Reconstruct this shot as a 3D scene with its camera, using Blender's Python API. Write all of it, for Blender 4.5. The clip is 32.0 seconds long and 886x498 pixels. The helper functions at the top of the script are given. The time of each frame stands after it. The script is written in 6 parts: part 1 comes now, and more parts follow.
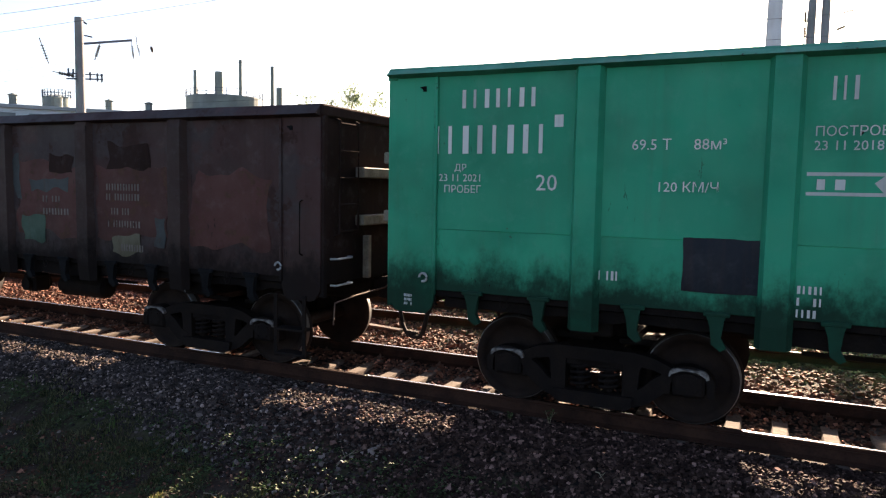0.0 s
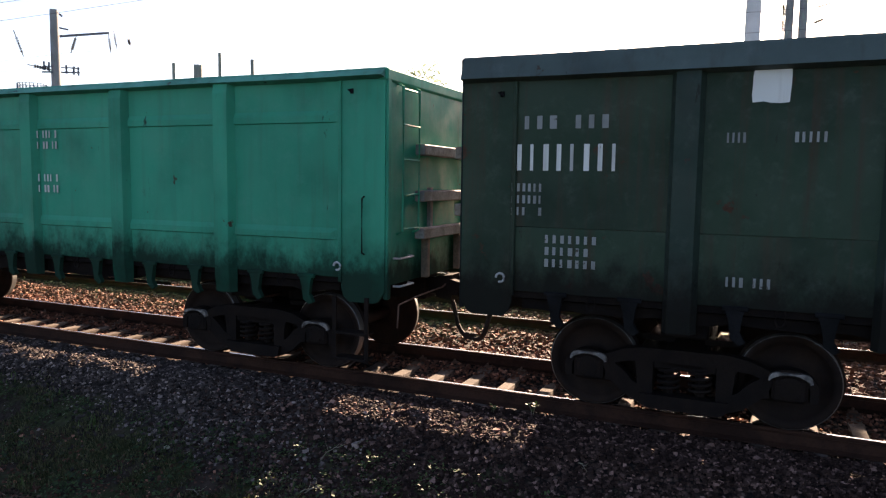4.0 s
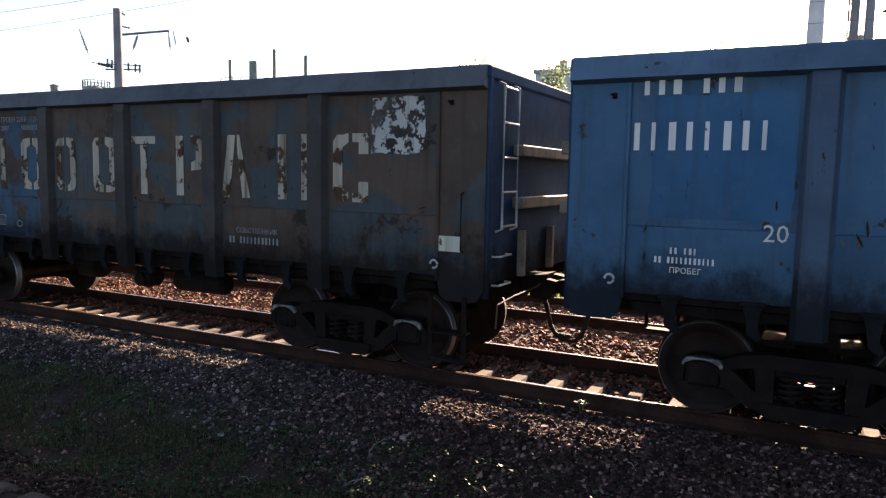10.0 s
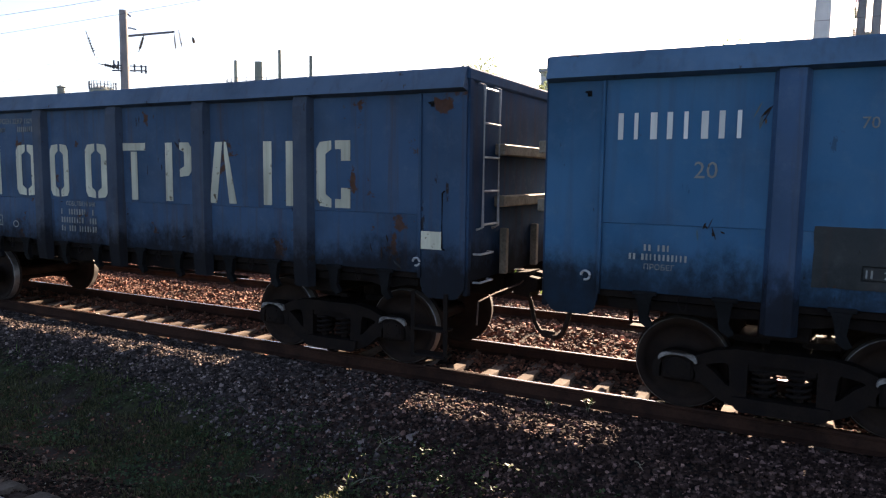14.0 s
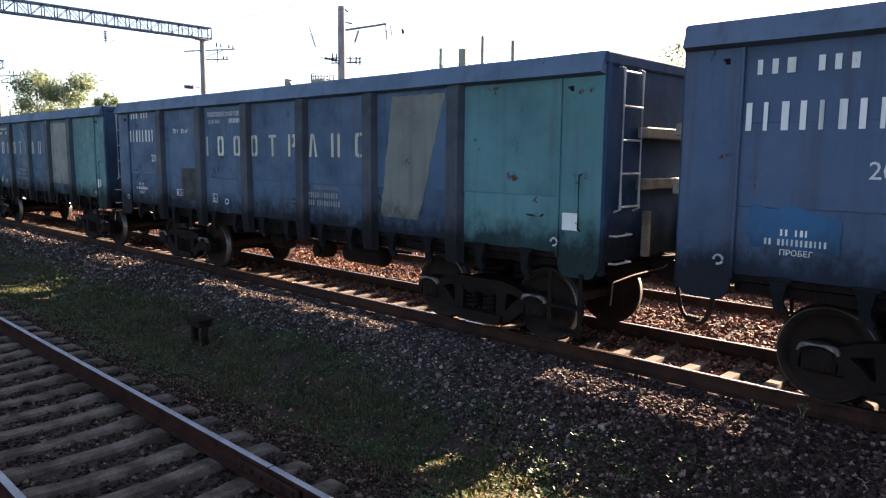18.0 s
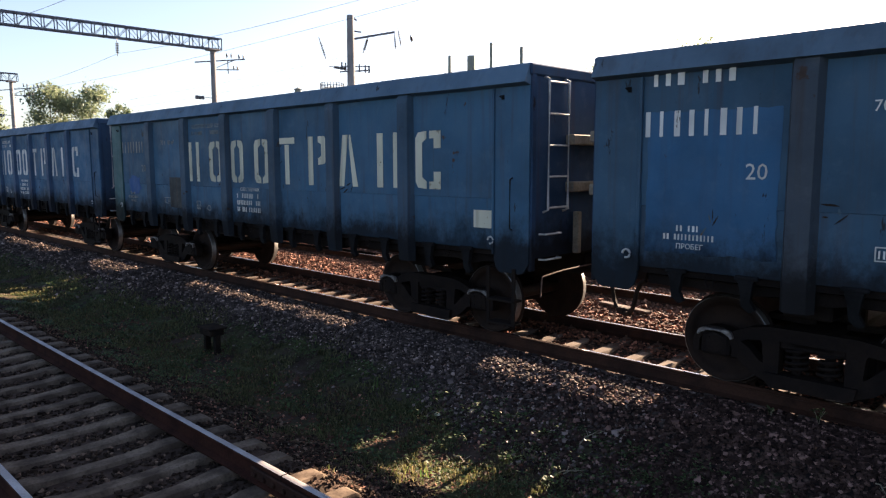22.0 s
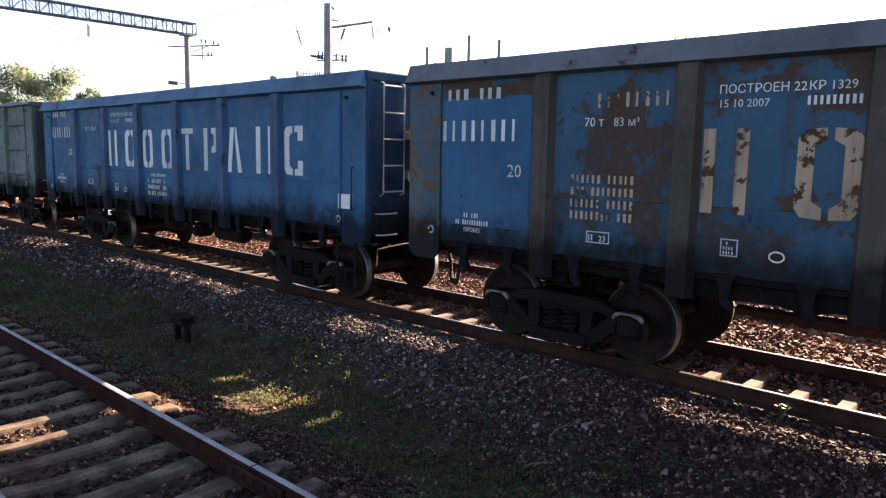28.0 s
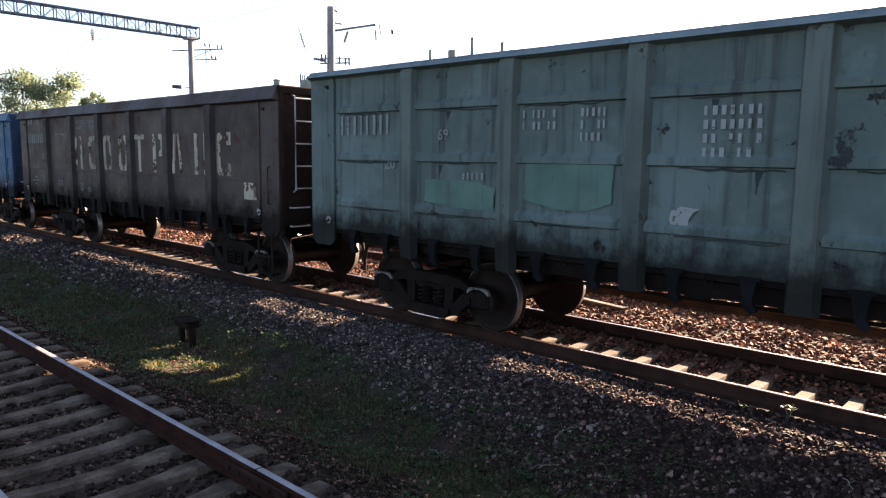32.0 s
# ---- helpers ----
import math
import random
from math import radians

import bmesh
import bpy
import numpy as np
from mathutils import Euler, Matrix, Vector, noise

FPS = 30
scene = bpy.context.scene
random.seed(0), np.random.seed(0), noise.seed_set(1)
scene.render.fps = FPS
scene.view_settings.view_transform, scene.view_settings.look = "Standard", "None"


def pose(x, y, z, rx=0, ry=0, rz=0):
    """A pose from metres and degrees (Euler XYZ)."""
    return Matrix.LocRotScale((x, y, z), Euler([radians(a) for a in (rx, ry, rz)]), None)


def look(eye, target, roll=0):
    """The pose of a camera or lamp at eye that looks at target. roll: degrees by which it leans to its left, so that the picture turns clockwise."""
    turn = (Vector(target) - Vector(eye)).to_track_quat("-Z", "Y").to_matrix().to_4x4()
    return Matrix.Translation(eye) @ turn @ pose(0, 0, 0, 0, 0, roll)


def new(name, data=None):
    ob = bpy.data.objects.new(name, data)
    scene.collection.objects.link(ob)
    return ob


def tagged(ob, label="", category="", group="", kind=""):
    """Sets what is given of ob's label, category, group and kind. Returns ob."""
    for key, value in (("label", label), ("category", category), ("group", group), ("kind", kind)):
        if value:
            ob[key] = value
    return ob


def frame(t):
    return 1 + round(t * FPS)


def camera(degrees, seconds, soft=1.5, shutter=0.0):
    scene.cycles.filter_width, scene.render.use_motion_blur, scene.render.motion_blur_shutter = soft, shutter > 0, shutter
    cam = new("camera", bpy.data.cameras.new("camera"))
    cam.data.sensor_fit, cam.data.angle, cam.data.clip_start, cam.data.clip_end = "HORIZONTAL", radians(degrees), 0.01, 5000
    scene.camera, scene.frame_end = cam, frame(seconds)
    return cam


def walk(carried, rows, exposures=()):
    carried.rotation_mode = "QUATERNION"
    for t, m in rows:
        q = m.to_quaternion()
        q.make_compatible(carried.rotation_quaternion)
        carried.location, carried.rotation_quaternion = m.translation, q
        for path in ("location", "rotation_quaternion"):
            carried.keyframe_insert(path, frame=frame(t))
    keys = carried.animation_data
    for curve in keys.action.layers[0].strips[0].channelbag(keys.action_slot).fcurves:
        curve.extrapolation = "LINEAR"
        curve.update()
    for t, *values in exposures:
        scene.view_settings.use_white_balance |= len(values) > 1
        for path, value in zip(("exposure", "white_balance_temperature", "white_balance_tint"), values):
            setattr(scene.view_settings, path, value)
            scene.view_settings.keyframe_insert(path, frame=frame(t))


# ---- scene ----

# ------------------------------------------------------------------ camera
# z = 0 is the top of the rails of the track that the train runs on; x runs along it, the train goes towards +x.
EYE = (0.0, -8.42, 2.38)
# seconds, yaw to the left of +y, pitch up, roll
CAM_ROWS = [
    (0, 24.97, -4.93, 1.06), (0.5, 24.45, -5.33, 0.78), (1, 26.15, -6.4, 0.75), (1.5, 26.38, -5.97, 0.77),
    (2, 27.59, -5.69, 0.98), (2.5, 28.88, -5.34, 1.2), (3, 28.11, -5.14, 1.22), (3.5, 23.78, -5.65, 0.95),
    (5.5, 23.3, -4.93, 0.7), (6, 22.63, -5.15, 0.68), (6.5, 24.11, -5.17, 0.72), (7, 24.02, -5.17, 0.72),
    (7.5, 24.08, -5.32, 0.72), (8, 24.58, -5.46, 0.76), (8.5, 25.82, -5.49, 0.58), (9, 26.39, -5.45, 1.15),
    (9.5, 26.66, -5.34, 0.73), (10, 27.54, -5.9, 0.99), (10.5, 28.14, -5.93, 1.3), (11, 27.81, -5.57, 1.33),
    (11.5, 26.93, -5.47, 1.31), (12, 27.16, -5.73, 1.26), (12.5, 27.65, -6.11, 1.01), (13, 28.19, -6.02, 1.17),
    (13.5, 27.53, -5.71, 1.19), (14, 28.0, -5.95, 0.75), (14.5, 30.2, -6.05, 1.26), (15, 35.4, -7.07, 1.25),
    (15.5, 38.36, -7.23, 1.5), (17.5, 42.16, -7.26, 0.53), (18, 43.79, -7.38, 0.52), (18.5, 46.34, -7.18, 0.59),
    (19, 48.89, -6.83, 1.7), (19.5, 52.23, -5.96, -0.11), (20, 49.66, -5.89, -0.63), (20.5, 48.69, -5.76, 0.84),
    (21, 46.08, -6.42, 0.26), (21.5, 43.69, -6.46, 0.12), (22, 44.66, -6.84, -0.17), (22.5, 45.48, -7.24, -0.42),
    (23, 43.88, -7.0, 0.22), (23.5, 42.76, -7.02, 0.41), (24, 42.12, -6.82, 0.11), (24.5, 42.12, -6.89, 0.16),
    (26.5, 42.41, -7.19, 0.35), (27, 42.26, -6.99, 0.82), (27.5, 42.33, -7.46, 1.03), (28, 42.58, -7.45, 1.05),
    (28.5, 42.68, -7.55, 0.3), (29, 42.46, -7.34, 0.65), (29.5, 41.95, -7.12, 0.74), (30, 41.82, -7.43, 0.55),
    (30.5, 41.89, -7.3, 0.25), (31, 42.78, -7.33, 0.04), (31.5, 43.16, -7.26, 0.36), (32, 42.9, -7.28, 0.75),
]


def gaze(yaw, pitch):
    a, b = radians(yaw), radians(pitch)
    return (EYE[0] - math.sin(a) * math.cos(b), EYE[1] + math.cos(a) * math.cos(b), EYE[2] + math.sin(b))


cam = camera(63.79, 32.0, soft=1.25)
walk(cam, [(t, look(EYE, gaze(yaw, pitch), roll)) for t, yaw, pitch, roll in CAM_ROWS],
     [(0, 2.86, 6850, 16), (2, 2.78, 6850, 18), (3.5, 2.84, 6850, 18), (6, 2.74, 6850, 18), (7.5, 2.82, 6850, 18), (9, 2.88, 6850, 18), (12, 2.82, 6850, 18), (15, 2.96, 6850, 18), (17.5, 3.2, 6900, 18),
      (18.5, 3.32, 6900, 18), (19, 3.3, 6900, 18), (19.5, 2.72, 6900, 18), (20, 2.66, 6900, 18), (21, 2.7, 6900, 18), (23, 2.92, 6850, 18), (26.5, 3.22, 6900, 18), (32, 3.24, 6900, 18)])

# ------------------------------------------------------------------ light
SUN_EL, SUN_AZ = 20.0, -0.4     # degrees above the horizon; to the right of +y
world = bpy.data.worlds.new("world")
scene.world = world
world.use_nodes = True
wn = world.node_tree
sky = wn.nodes.new("ShaderNodeTexSky")
sky.sky_type, sky.sun_disc = "NISHITA", False
sky.sun_elevation, sky.sun_rotation = radians(SUN_EL), radians(SUN_AZ)
sky.air_density, sky.dust_density, sky.ozone_density = 0.8, 1.6, 1.4
wn.links.new(sky.outputs[0], wn.nodes["Background"].inputs[0])
wn.nodes["Background"].inputs[1].default_value = 0.043
sun = new("sun", bpy.data.lights.new("sun", "SUN"))
sun.data.energy, sun.data.angle, sun.data.color = 5.0, radians(0.53), (1.0, 0.80, 0.58)
se, sa = radians(SUN_EL), radians(SUN_AZ)
sun.matrix_world = look((0, 0, 60), (-math.sin(sa) * math.cos(se), -math.cos(sa) * math.cos(se), 60 - math.sin(se)))


# ------------------------------------------------------------------ materials
class Nodes:
    """A short way to write node materials."""

    def __init__(self, name, rough=0.7, metal=0.0):
        self.mat = bpy.data.materials.new(name)
        self.mat.use_nodes = True
        self.t = self.mat.node_tree
        self.b = self.t.nodes["Principled BSDF"]
        self.b.inputs["Roughness"].default_value = rough
        self.b.inputs["Metallic"].default_value = metal

    def add(self, kind, **values):
        n = self.t.nodes.new(kind)
        for k, v in values.items():
            n.inputs[k.replace("_", " ")].default_value = v
        return n

    def link(self, a, b):
        self.t.links.new(a, b)

    def math(self, op, a, b=0.0, clamp=False):
        n = self.t.nodes.new("ShaderNodeMath")
        n.operation, n.use_clamp = op, clamp
        for i, v in enumerate((a, b)):
            if isinstance(v, (int, float)):
                n.inputs[i].default_value = v
            else:
                self.link(v, n.inputs[i])
        return n.outputs[0]

    def coords(self, scale=(1, 1, 1), spread=True):
        c = self.add("ShaderNodeTexCoord").outputs["Object"]
        m = self.add("ShaderNodeMapping", Scale=scale)
        self.link(c, m.inputs["Vector"])
        if spread:
            r = self.add("ShaderNodeObjectInfo").outputs["Random"]
            v = self.add("ShaderNodeCombineXYZ")
            self.link(self.math("MULTIPLY", r, 91.0), v.inputs[0])
            self.link(self.math("MULTIPLY", r, 37.0), v.inputs[1])
            self.link(v.outputs[0], m.inputs["Location"])
        return m.outputs[0]

    def noise(self, vec, scale, detail=4.0, rough=0.55):
        n = self.add("ShaderNodeTexNoise", Scale=scale, Detail=detail, Roughness=rough)
        self.link(vec, n.inputs["Vector"])
        return n.outputs[0]

    def ramp(self, fac, lo, hi, a=0.0, b=1.0):
        n = self.add("ShaderNodeMapRange")
        n.interpolation_type = "SMOOTHSTEP"
        self.link(fac, n.inputs[0])
        for i, v in enumerate((lo, hi, a, b)):
            n.inputs[i + 1].default_value = v
        return n.outputs[0]

    def mix(self, fac, a, b):
        n = self.t.nodes.new("ShaderNodeMix")
        n.data_type = "RGBA"
        for i, v in ((0, fac), (6, a), (7, b)):
            if isinstance(v, tuple):
                n.inputs[i].default_value = (*v, 1)
            elif isinstance(v, (int, float)):
                n.inputs[i].default_value = v
            else:
                self.link(v, n.inputs[i])
        return n.outputs[2]

    def bump(self, height, strength=0.3, distance=0.01):
        n = self.add("ShaderNodeBump", Strength=strength, Distance=distance)
        self.link(height, n.inputs["Height"])
        self.link(n.outputs[0], self.b.inputs["Normal"])

    def colour(self, c):
        if isinstance(c, tuple):
            self.b.inputs["Base Color"].default_value = (*c, 1)
        else:
            self.link(c, self.b.inputs["Base Color"])
        return self.mat


def shade(c, k):
    return tuple(v * k for v in c)


def surface(name, base, other, scale=2.0, rough=0.8, metal=0.0, bump=0.3, fine=40.0, island=0.0, depth=0.006, gloss=0.5):
    """A plain stuff in two tones, with a coarse and a fine grain."""
    n = Nodes(name, rough, metal)
    n.b.inputs["Specular IOR Level"].default_value = gloss
    v = n.coords()
    big = n.ramp(n.noise(v, scale, 5.0), 0.35, 0.65)
    small = n.noise(v, fine, 3.0)
    c = n.mix(big, base, other)
    c = n.mix(n.ramp(small, 0.4, 0.75, 0.0, 0.45), c, shade(other, 0.45))
    if island:
        r = n.add("ShaderNodeNewGeometry").outputs["Random Per Island"]
        c = n.mix(n.ramp(r, 0.15, 0.95, 0.92 * island, 0.0), c, shade(base, 0.16))
        c = n.mix(n.ramp(r, 0.83, 1.0, 0.0, 0.9), c, (min(1, base[0] * 2.4), min(1, base[1] * 2.4), min(1, base[2] * 2.4)))
    n.bump(small, bump, depth)
    return n.colour(c)


def paint(name, base, rust=0.1, rust_scale=2.5, rust_colour=(0.11, 0.05, 0.03), streak=0.35, second=None, dirt=0.9, rough=0.45, gloss=0.22, relief=0.35):
    """Old wagon paint: faded areas, rust spots, run marks, and the black grime that rises from the lower edge."""
    n = Nodes(name, rough)
    v = n.coords()
    raw = n.coords(spread=False)
    c = n.mix(n.ramp(n.noise(v, 0.55, 3.0), 0.35, 0.7), base, shade(base, 0.72))
    if second:
        c = n.mix(n.ramp(n.noise(v, 0.7, 5.0, 0.6), 0.47, 0.53), c, second)
    pale = tuple(min(1.0, x * 0.8 + 0.06) for x in base)
    c = n.mix(n.ramp(n.noise(v, 5.0, 6.0, 0.7), 0.5, 0.75, 0.0, 0.35), c, pale)
    run = n.noise(n.coords((7.0, 7.0, 0.35)), 1.2, 4.0, 0.6)
    c = n.mix(n.ramp(run, 0.48, 0.75, 0.0, streak), c, shade(rust_colour, 0.6))
    spots = n.noise(v, rust_scale, 8.0, 0.68)
    edge = 0.72 - 0.42 * rust
    c = n.mix(n.ramp(spots, edge, edge + 0.035), c, n.mix(n.noise(v, 14.0, 4.0), rust_colour, shade(rust_colour, 0.35)))
    scuff = n.noise(n.coords((1.0, 1.0, 0.3)), 7.0, 7.0, 0.72)
    place = n.ramp(n.noise(v, 0.9, 3.0), 0.46, 0.60)
    c = n.mix(n.math("MULTIPLY", n.ramp(scuff, 0.635, 0.665), place), c, n.mix(n.noise(v, 3.0, 2.0), shade(rust_colour, 0.25), shade(base, 0.2)))
    z = n.add("ShaderNodeSeparateXYZ")
    n.link(raw, z.inputs[0])
    rise = n.math("ADD", z.outputs[2], n.math("MULTIPLY", n.noise(n.coords((1.0, 1.0, 0.75)), 3.4, 8.0, 0.72), -0.95))
    low = n.ramp(rise, 0.80, 1.30, dirt, 0.0)
    c = n.mix(low, c, (0.014, 0.012, 0.011))
    n.link(n.ramp(rise, 0.80, 1.2, 0.02, gloss), n.b.inputs["Specular IOR Level"])
    grime = n.noise(v, 1.1, 5.0, 0.6)
    c = n.mix(n.ramp(grime, 0.45, 0.8, 0.0, 0.5), c, shade(base, 0.4))
    n.link(n.ramp(spots, 0.3, 0.75, rough, min(0.95, rough + 0.4)), n.b.inputs["Roughness"])
    n.bump(n.math("ADD", n.noise(v, 0.9, 2.0), n.math("MULTIPLY", n.noise(v, 30.0, 3.0), 0.06)), relief, 0.03)
    return n.colour(c)


M_RAIL = surface("rail_side", (0.046, 0.021, 0.014), (0.024, 0.012, 0.009), 3.0, 0.8, 0.0, 0.3, gloss=0.1)
M_TREAD = surface("polished_steel", (0.50, 0.49, 0.50), (0.36, 0.35, 0.36), 2.0, 0.2, 1.0, 0.04, 60.0)
M_TREAD_DULL = surface("greyed_rail_head", (0.40, 0.385, 0.385), (0.27, 0.255, 0.25), 3.0, 0.55, 0.25, 0.1, 60.0)
M_RAIL_OLD = surface("red_rusted_rail_side", (0.050, 0.019, 0.013), (0.024, 0.010, 0.008), 3.0, 0.85, 0.0, 0.3, gloss=0.05)
M_RIM = surface("worn_wheel_rim", (0.24, 0.23, 0.225), (0.13, 0.12, 0.115), 3.0, 0.42, 0.8, 0.1)
M_STEEL = surface("black_cast_steel", (0.010, 0.0075, 0.007), (0.016, 0.011, 0.009), 4.0, 0.8, 0.0, 0.4, gloss=0.08)
M_WHEEL = surface("wheel_steel", (0.016, 0.0105, 0.009), (0.025, 0.0155, 0.012), 5.0, 0.75, 0.0, 0.3, gloss=0.1)
M_UNDER = surface("grimy_underframe", (0.010, 0.008, 0.0075), (0.016, 0.012, 0.010), 3.0, 0.9, 0.0, 0.4, gloss=0.05)
M_GRIME = surface("soot_caked_steel", (0.013, 0.013, 0.014), (0.008, 0.008, 0.008), 4.0, 0.9, 0.0, 0.4, gloss=0.08)
# pale and dusty, to paint the highlight on the axle arches
M_ARCH_HIGHLIGHT = surface("dusty_arch_highlight", (0.25, 0.23, 0.215), (0.07, 0.06, 0.055), 14.0, 0.8, 0.0, 0.3)
M_RUBBER = surface("black_rubber_hose", (0.016, 0.013, 0.012), (0.03, 0.022, 0.019), 8.0, 0.8, gloss=0.1)
M_RUST = surface("rusted_steel", (0.14, 0.07, 0.045), (0.08, 0.045, 0.03), 3.0, 0.8, 0.0, 0.4)
M_BAR = surface("worn_galvanised_bar", (0.52, 0.53, 0.53), (0.33, 0.33, 0.33), 5.0, 0.6, 0.2, 0.1)
M_BEAM = surface("weathered_pale_beam", (0.33, 0.32, 0.30), (0.20, 0.19, 0.175), 5.0, 0.8, 0.0, 0.3)
M_WOOD = surface("bare_beam_face", (0.24, 0.205, 0.155), (0.15, 0.122, 0.09), 5.0, 0.8, 0.0, 0.3)
M_SLEEPER = surface("concrete_sleeper", (0.175, 0.137, 0.115), (0.09, 0.068, 0.056), 3.0, 0.9, 0.0, 0.4, gloss=0.1)
M_STONE = surface("ballast_stone", (0.225, 0.104, 0.068), (0.125, 0.056, 0.037), 6.0, 0.8, 0.0, 0.4, 60.0, 0.6, gloss=0.12)
M_STONE_GREY = surface("grey_ballast_stone", (0.158, 0.118, 0.104), (0.066, 0.049, 0.044), 6.0, 0.75, 0.0, 0.4, 60.0, 1.0, gloss=0.12)
M_STONE_BROWN = surface("brown_ballast_stone", (0.128, 0.074, 0.060), (0.044, 0.025, 0.020), 6.0, 0.8, 0.0, 0.4, 60.0, 1.0, gloss=0.06)
M_SLEEPER_OLD = surface("stained_sleeper", (0.185, 0.138, 0.10), (0.072, 0.051, 0.037), 4.0, 0.9, 0.0, 0.4, gloss=0.1)
M_STONE_OLD = surface("sooty_ballast", (0.10, 0.064, 0.044), (0.05, 0.031, 0.021), 6.0, 0.9, 0.0, 0.4, 60.0, 1.0, gloss=0.1)
M_CONCRETE = surface("mast_concrete", (0.26, 0.26, 0.27), (0.19, 0.19, 0.20), 0.8, 0.85)
M_GALV = surface("gantry_steel", (0.085, 0.105, 0.155), (0.05, 0.06, 0.085), 2.0, 0.6, 0.0)
M_INSUL = surface("brown_insulator", (0.03, 0.022, 0.02), (0.05, 0.035, 0.03), 8.0, 0.4)
M_WIRE = surface("dull_wire", (0.10, 0.10, 0.10), (0.07, 0.07, 0.07), 2.0, 0.6, 0.5)
M_BARK = surface("bark", (0.10, 0.075, 0.05), (0.06, 0.045, 0.03), 4.0, 0.9, 0.0, 0.6)
M_TANK = surface("tank_steel", (0.20, 0.24, 0.22), (0.14, 0.16, 0.15), 0.3, 0.7)
M_CHIM = surface("pale_chimney", (0.70, 0.73, 0.76), (0.58, 0.61, 0.64), 0.1, 0.85)
# wall and roof lightened, putting the haze before them into the colour
M_WALL = surface("grey_factory_wall", (0.58, 0.62, 0.66), (0.46, 0.50, 0.53), 0.15, 0.85)
M_ROOF = surface("grey_flat_roof", (0.38, 0.40, 0.42), (0.30, 0.32, 0.34), 0.3, 0.9)
M_PANE = surface("dusty_window_pane", (0.08, 0.10, 0.12), (0.12, 0.14, 0.15), 0.8, 0.15)
M_BIN = surface("rusty_box_iron", (0.014, 0.011, 0.010), (0.03, 0.02, 0.014), 6.0, 0.9, gloss=0.06)


def leafy(name, base, other, glow=0.55):
    n = Nodes(name, 0.6)
    r = n.add("ShaderNodeNewGeometry").outputs["Random Per Island"]
    c = n.mix(r, base, other)
    t = n.add("ShaderNodeBsdfTranslucent")
    n.link(c, t.inputs["Color"])
    s = n.add("ShaderNodeMixShader", Fac=glow)
    n.colour(c)
    n.link(n.b.outputs[0], s.inputs[1])
    n.link(t.outputs[0], s.inputs[2])
    n.link(s.outputs[0], n.t.nodes["Material Output"].inputs["Surface"])
    return n.mat


# leaves made a little paler, with the distant haze put into the colour
M_LEAF = leafy("poplar_leaves", (0.105, 0.148, 0.085), (0.21, 0.25, 0.155), 0.5)
M_GRASS = leafy("short_grass", (0.032, 0.048, 0.013), (0.19, 0.165, 0.075))
M_HERB = leafy("broad_weed_leaves", (0.022, 0.050, 0.014), (0.10, 0.15, 0.045), 0.4)
M_STRAW = leafy("dry_straw_bits", (0.16, 0.13, 0.085), (0.36, 0.31, 0.22), 0.3)
M_WEED = leafy("roadside_weeds", (0.07, 0.13, 0.03), (0.16, 0.20, 0.06))


def ground_material():
    """Ballast bed, cess soil and thin grass, by the distance from the tracks."""
    n = Nodes("earth_and_ballast", 0.95)
    n.b.inputs["Specular IOR Level"].default_value = 0.1
    raw = n.coords(spread=False)
    p = n.add("ShaderNodeSeparateXYZ")
    n.link(raw, p.inputs[0])
    y = n.math("ADD", p.outputs[1], n.math("MULTIPLY", n.math("SUBTRACT", n.noise(raw, 0.9, 5.0), 0.5), 1.3))
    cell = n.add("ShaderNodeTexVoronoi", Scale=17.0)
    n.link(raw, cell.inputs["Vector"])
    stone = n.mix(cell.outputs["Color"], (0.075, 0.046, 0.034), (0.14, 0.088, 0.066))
    # near-black cell borders paint the shade in the gaps between stones
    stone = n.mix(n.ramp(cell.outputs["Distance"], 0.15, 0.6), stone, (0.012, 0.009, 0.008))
    soil = n.mix(n.ramp(n.noise(raw, 3.0, 6.0), 0.35, 0.65), (0.036, 0.024, 0.018), (0.07, 0.046, 0.034))
    grass = n.mix(n.ramp(n.noise(raw, 9.0, 6.0), 0.3, 0.7), (0.030, 0.040, 0.015), (0.07, 0.066, 0.03))
    patchy = n.ramp(n.noise(raw, 1.3, 6.0, 0.6), 0.40, 0.58)
    turf = n.mix(patchy, soil, grass)
    verge = n.math("MULTIPLY", n.ramp(y, -4.6, -4.0), n.ramp(y, -2.5, -2.05, 1.0, 0.0))
    near = n.ramp(y, -8.0, -7.5, 1.0, 0.0)
    far = n.math("MULTIPLY", n.ramp(y, 6.0, 6.6), n.ramp(y, 7.6, 8.0, 1.0, 0.0))
    back = n.ramp(y, 11.0, 11.8)
    m = n.math("ADD", n.math("ADD", verge, near, True), n.math("ADD", far, back, True), True)
    n.bump(n.math("ADD", cell.outputs["Distance"], n.noise(raw, 25.0, 5.0)), 0.7, 0.03)
    bed = n.math("MULTIPLY", n.ramp(y, -7.9, -7.5), n.ramp(y, -4.9, -4.5, 1.0, 0.0))
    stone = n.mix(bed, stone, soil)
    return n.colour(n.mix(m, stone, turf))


M_GROUND = ground_material()


# ------------------------------------------------------------------ mesh helpers
def finish(name, bm, material):
    me = bpy.data.meshes.new(name)
    bm.normal_update()
    bm.to_mesh(me)
    bm.free()
    me.materials.append(material)
    return me


def part(name, bm, material, parent, label="", at=(0, 0, 0)):
    """Links a bmesh or a mesh as one mesh object under a thing or a part."""
    me = bm if isinstance(bm, bpy.types.Mesh) else finish(name, bm, material)
    ob = new(name, me)
    ob.parent, ob.location = parent, at
    return tagged(ob, label)


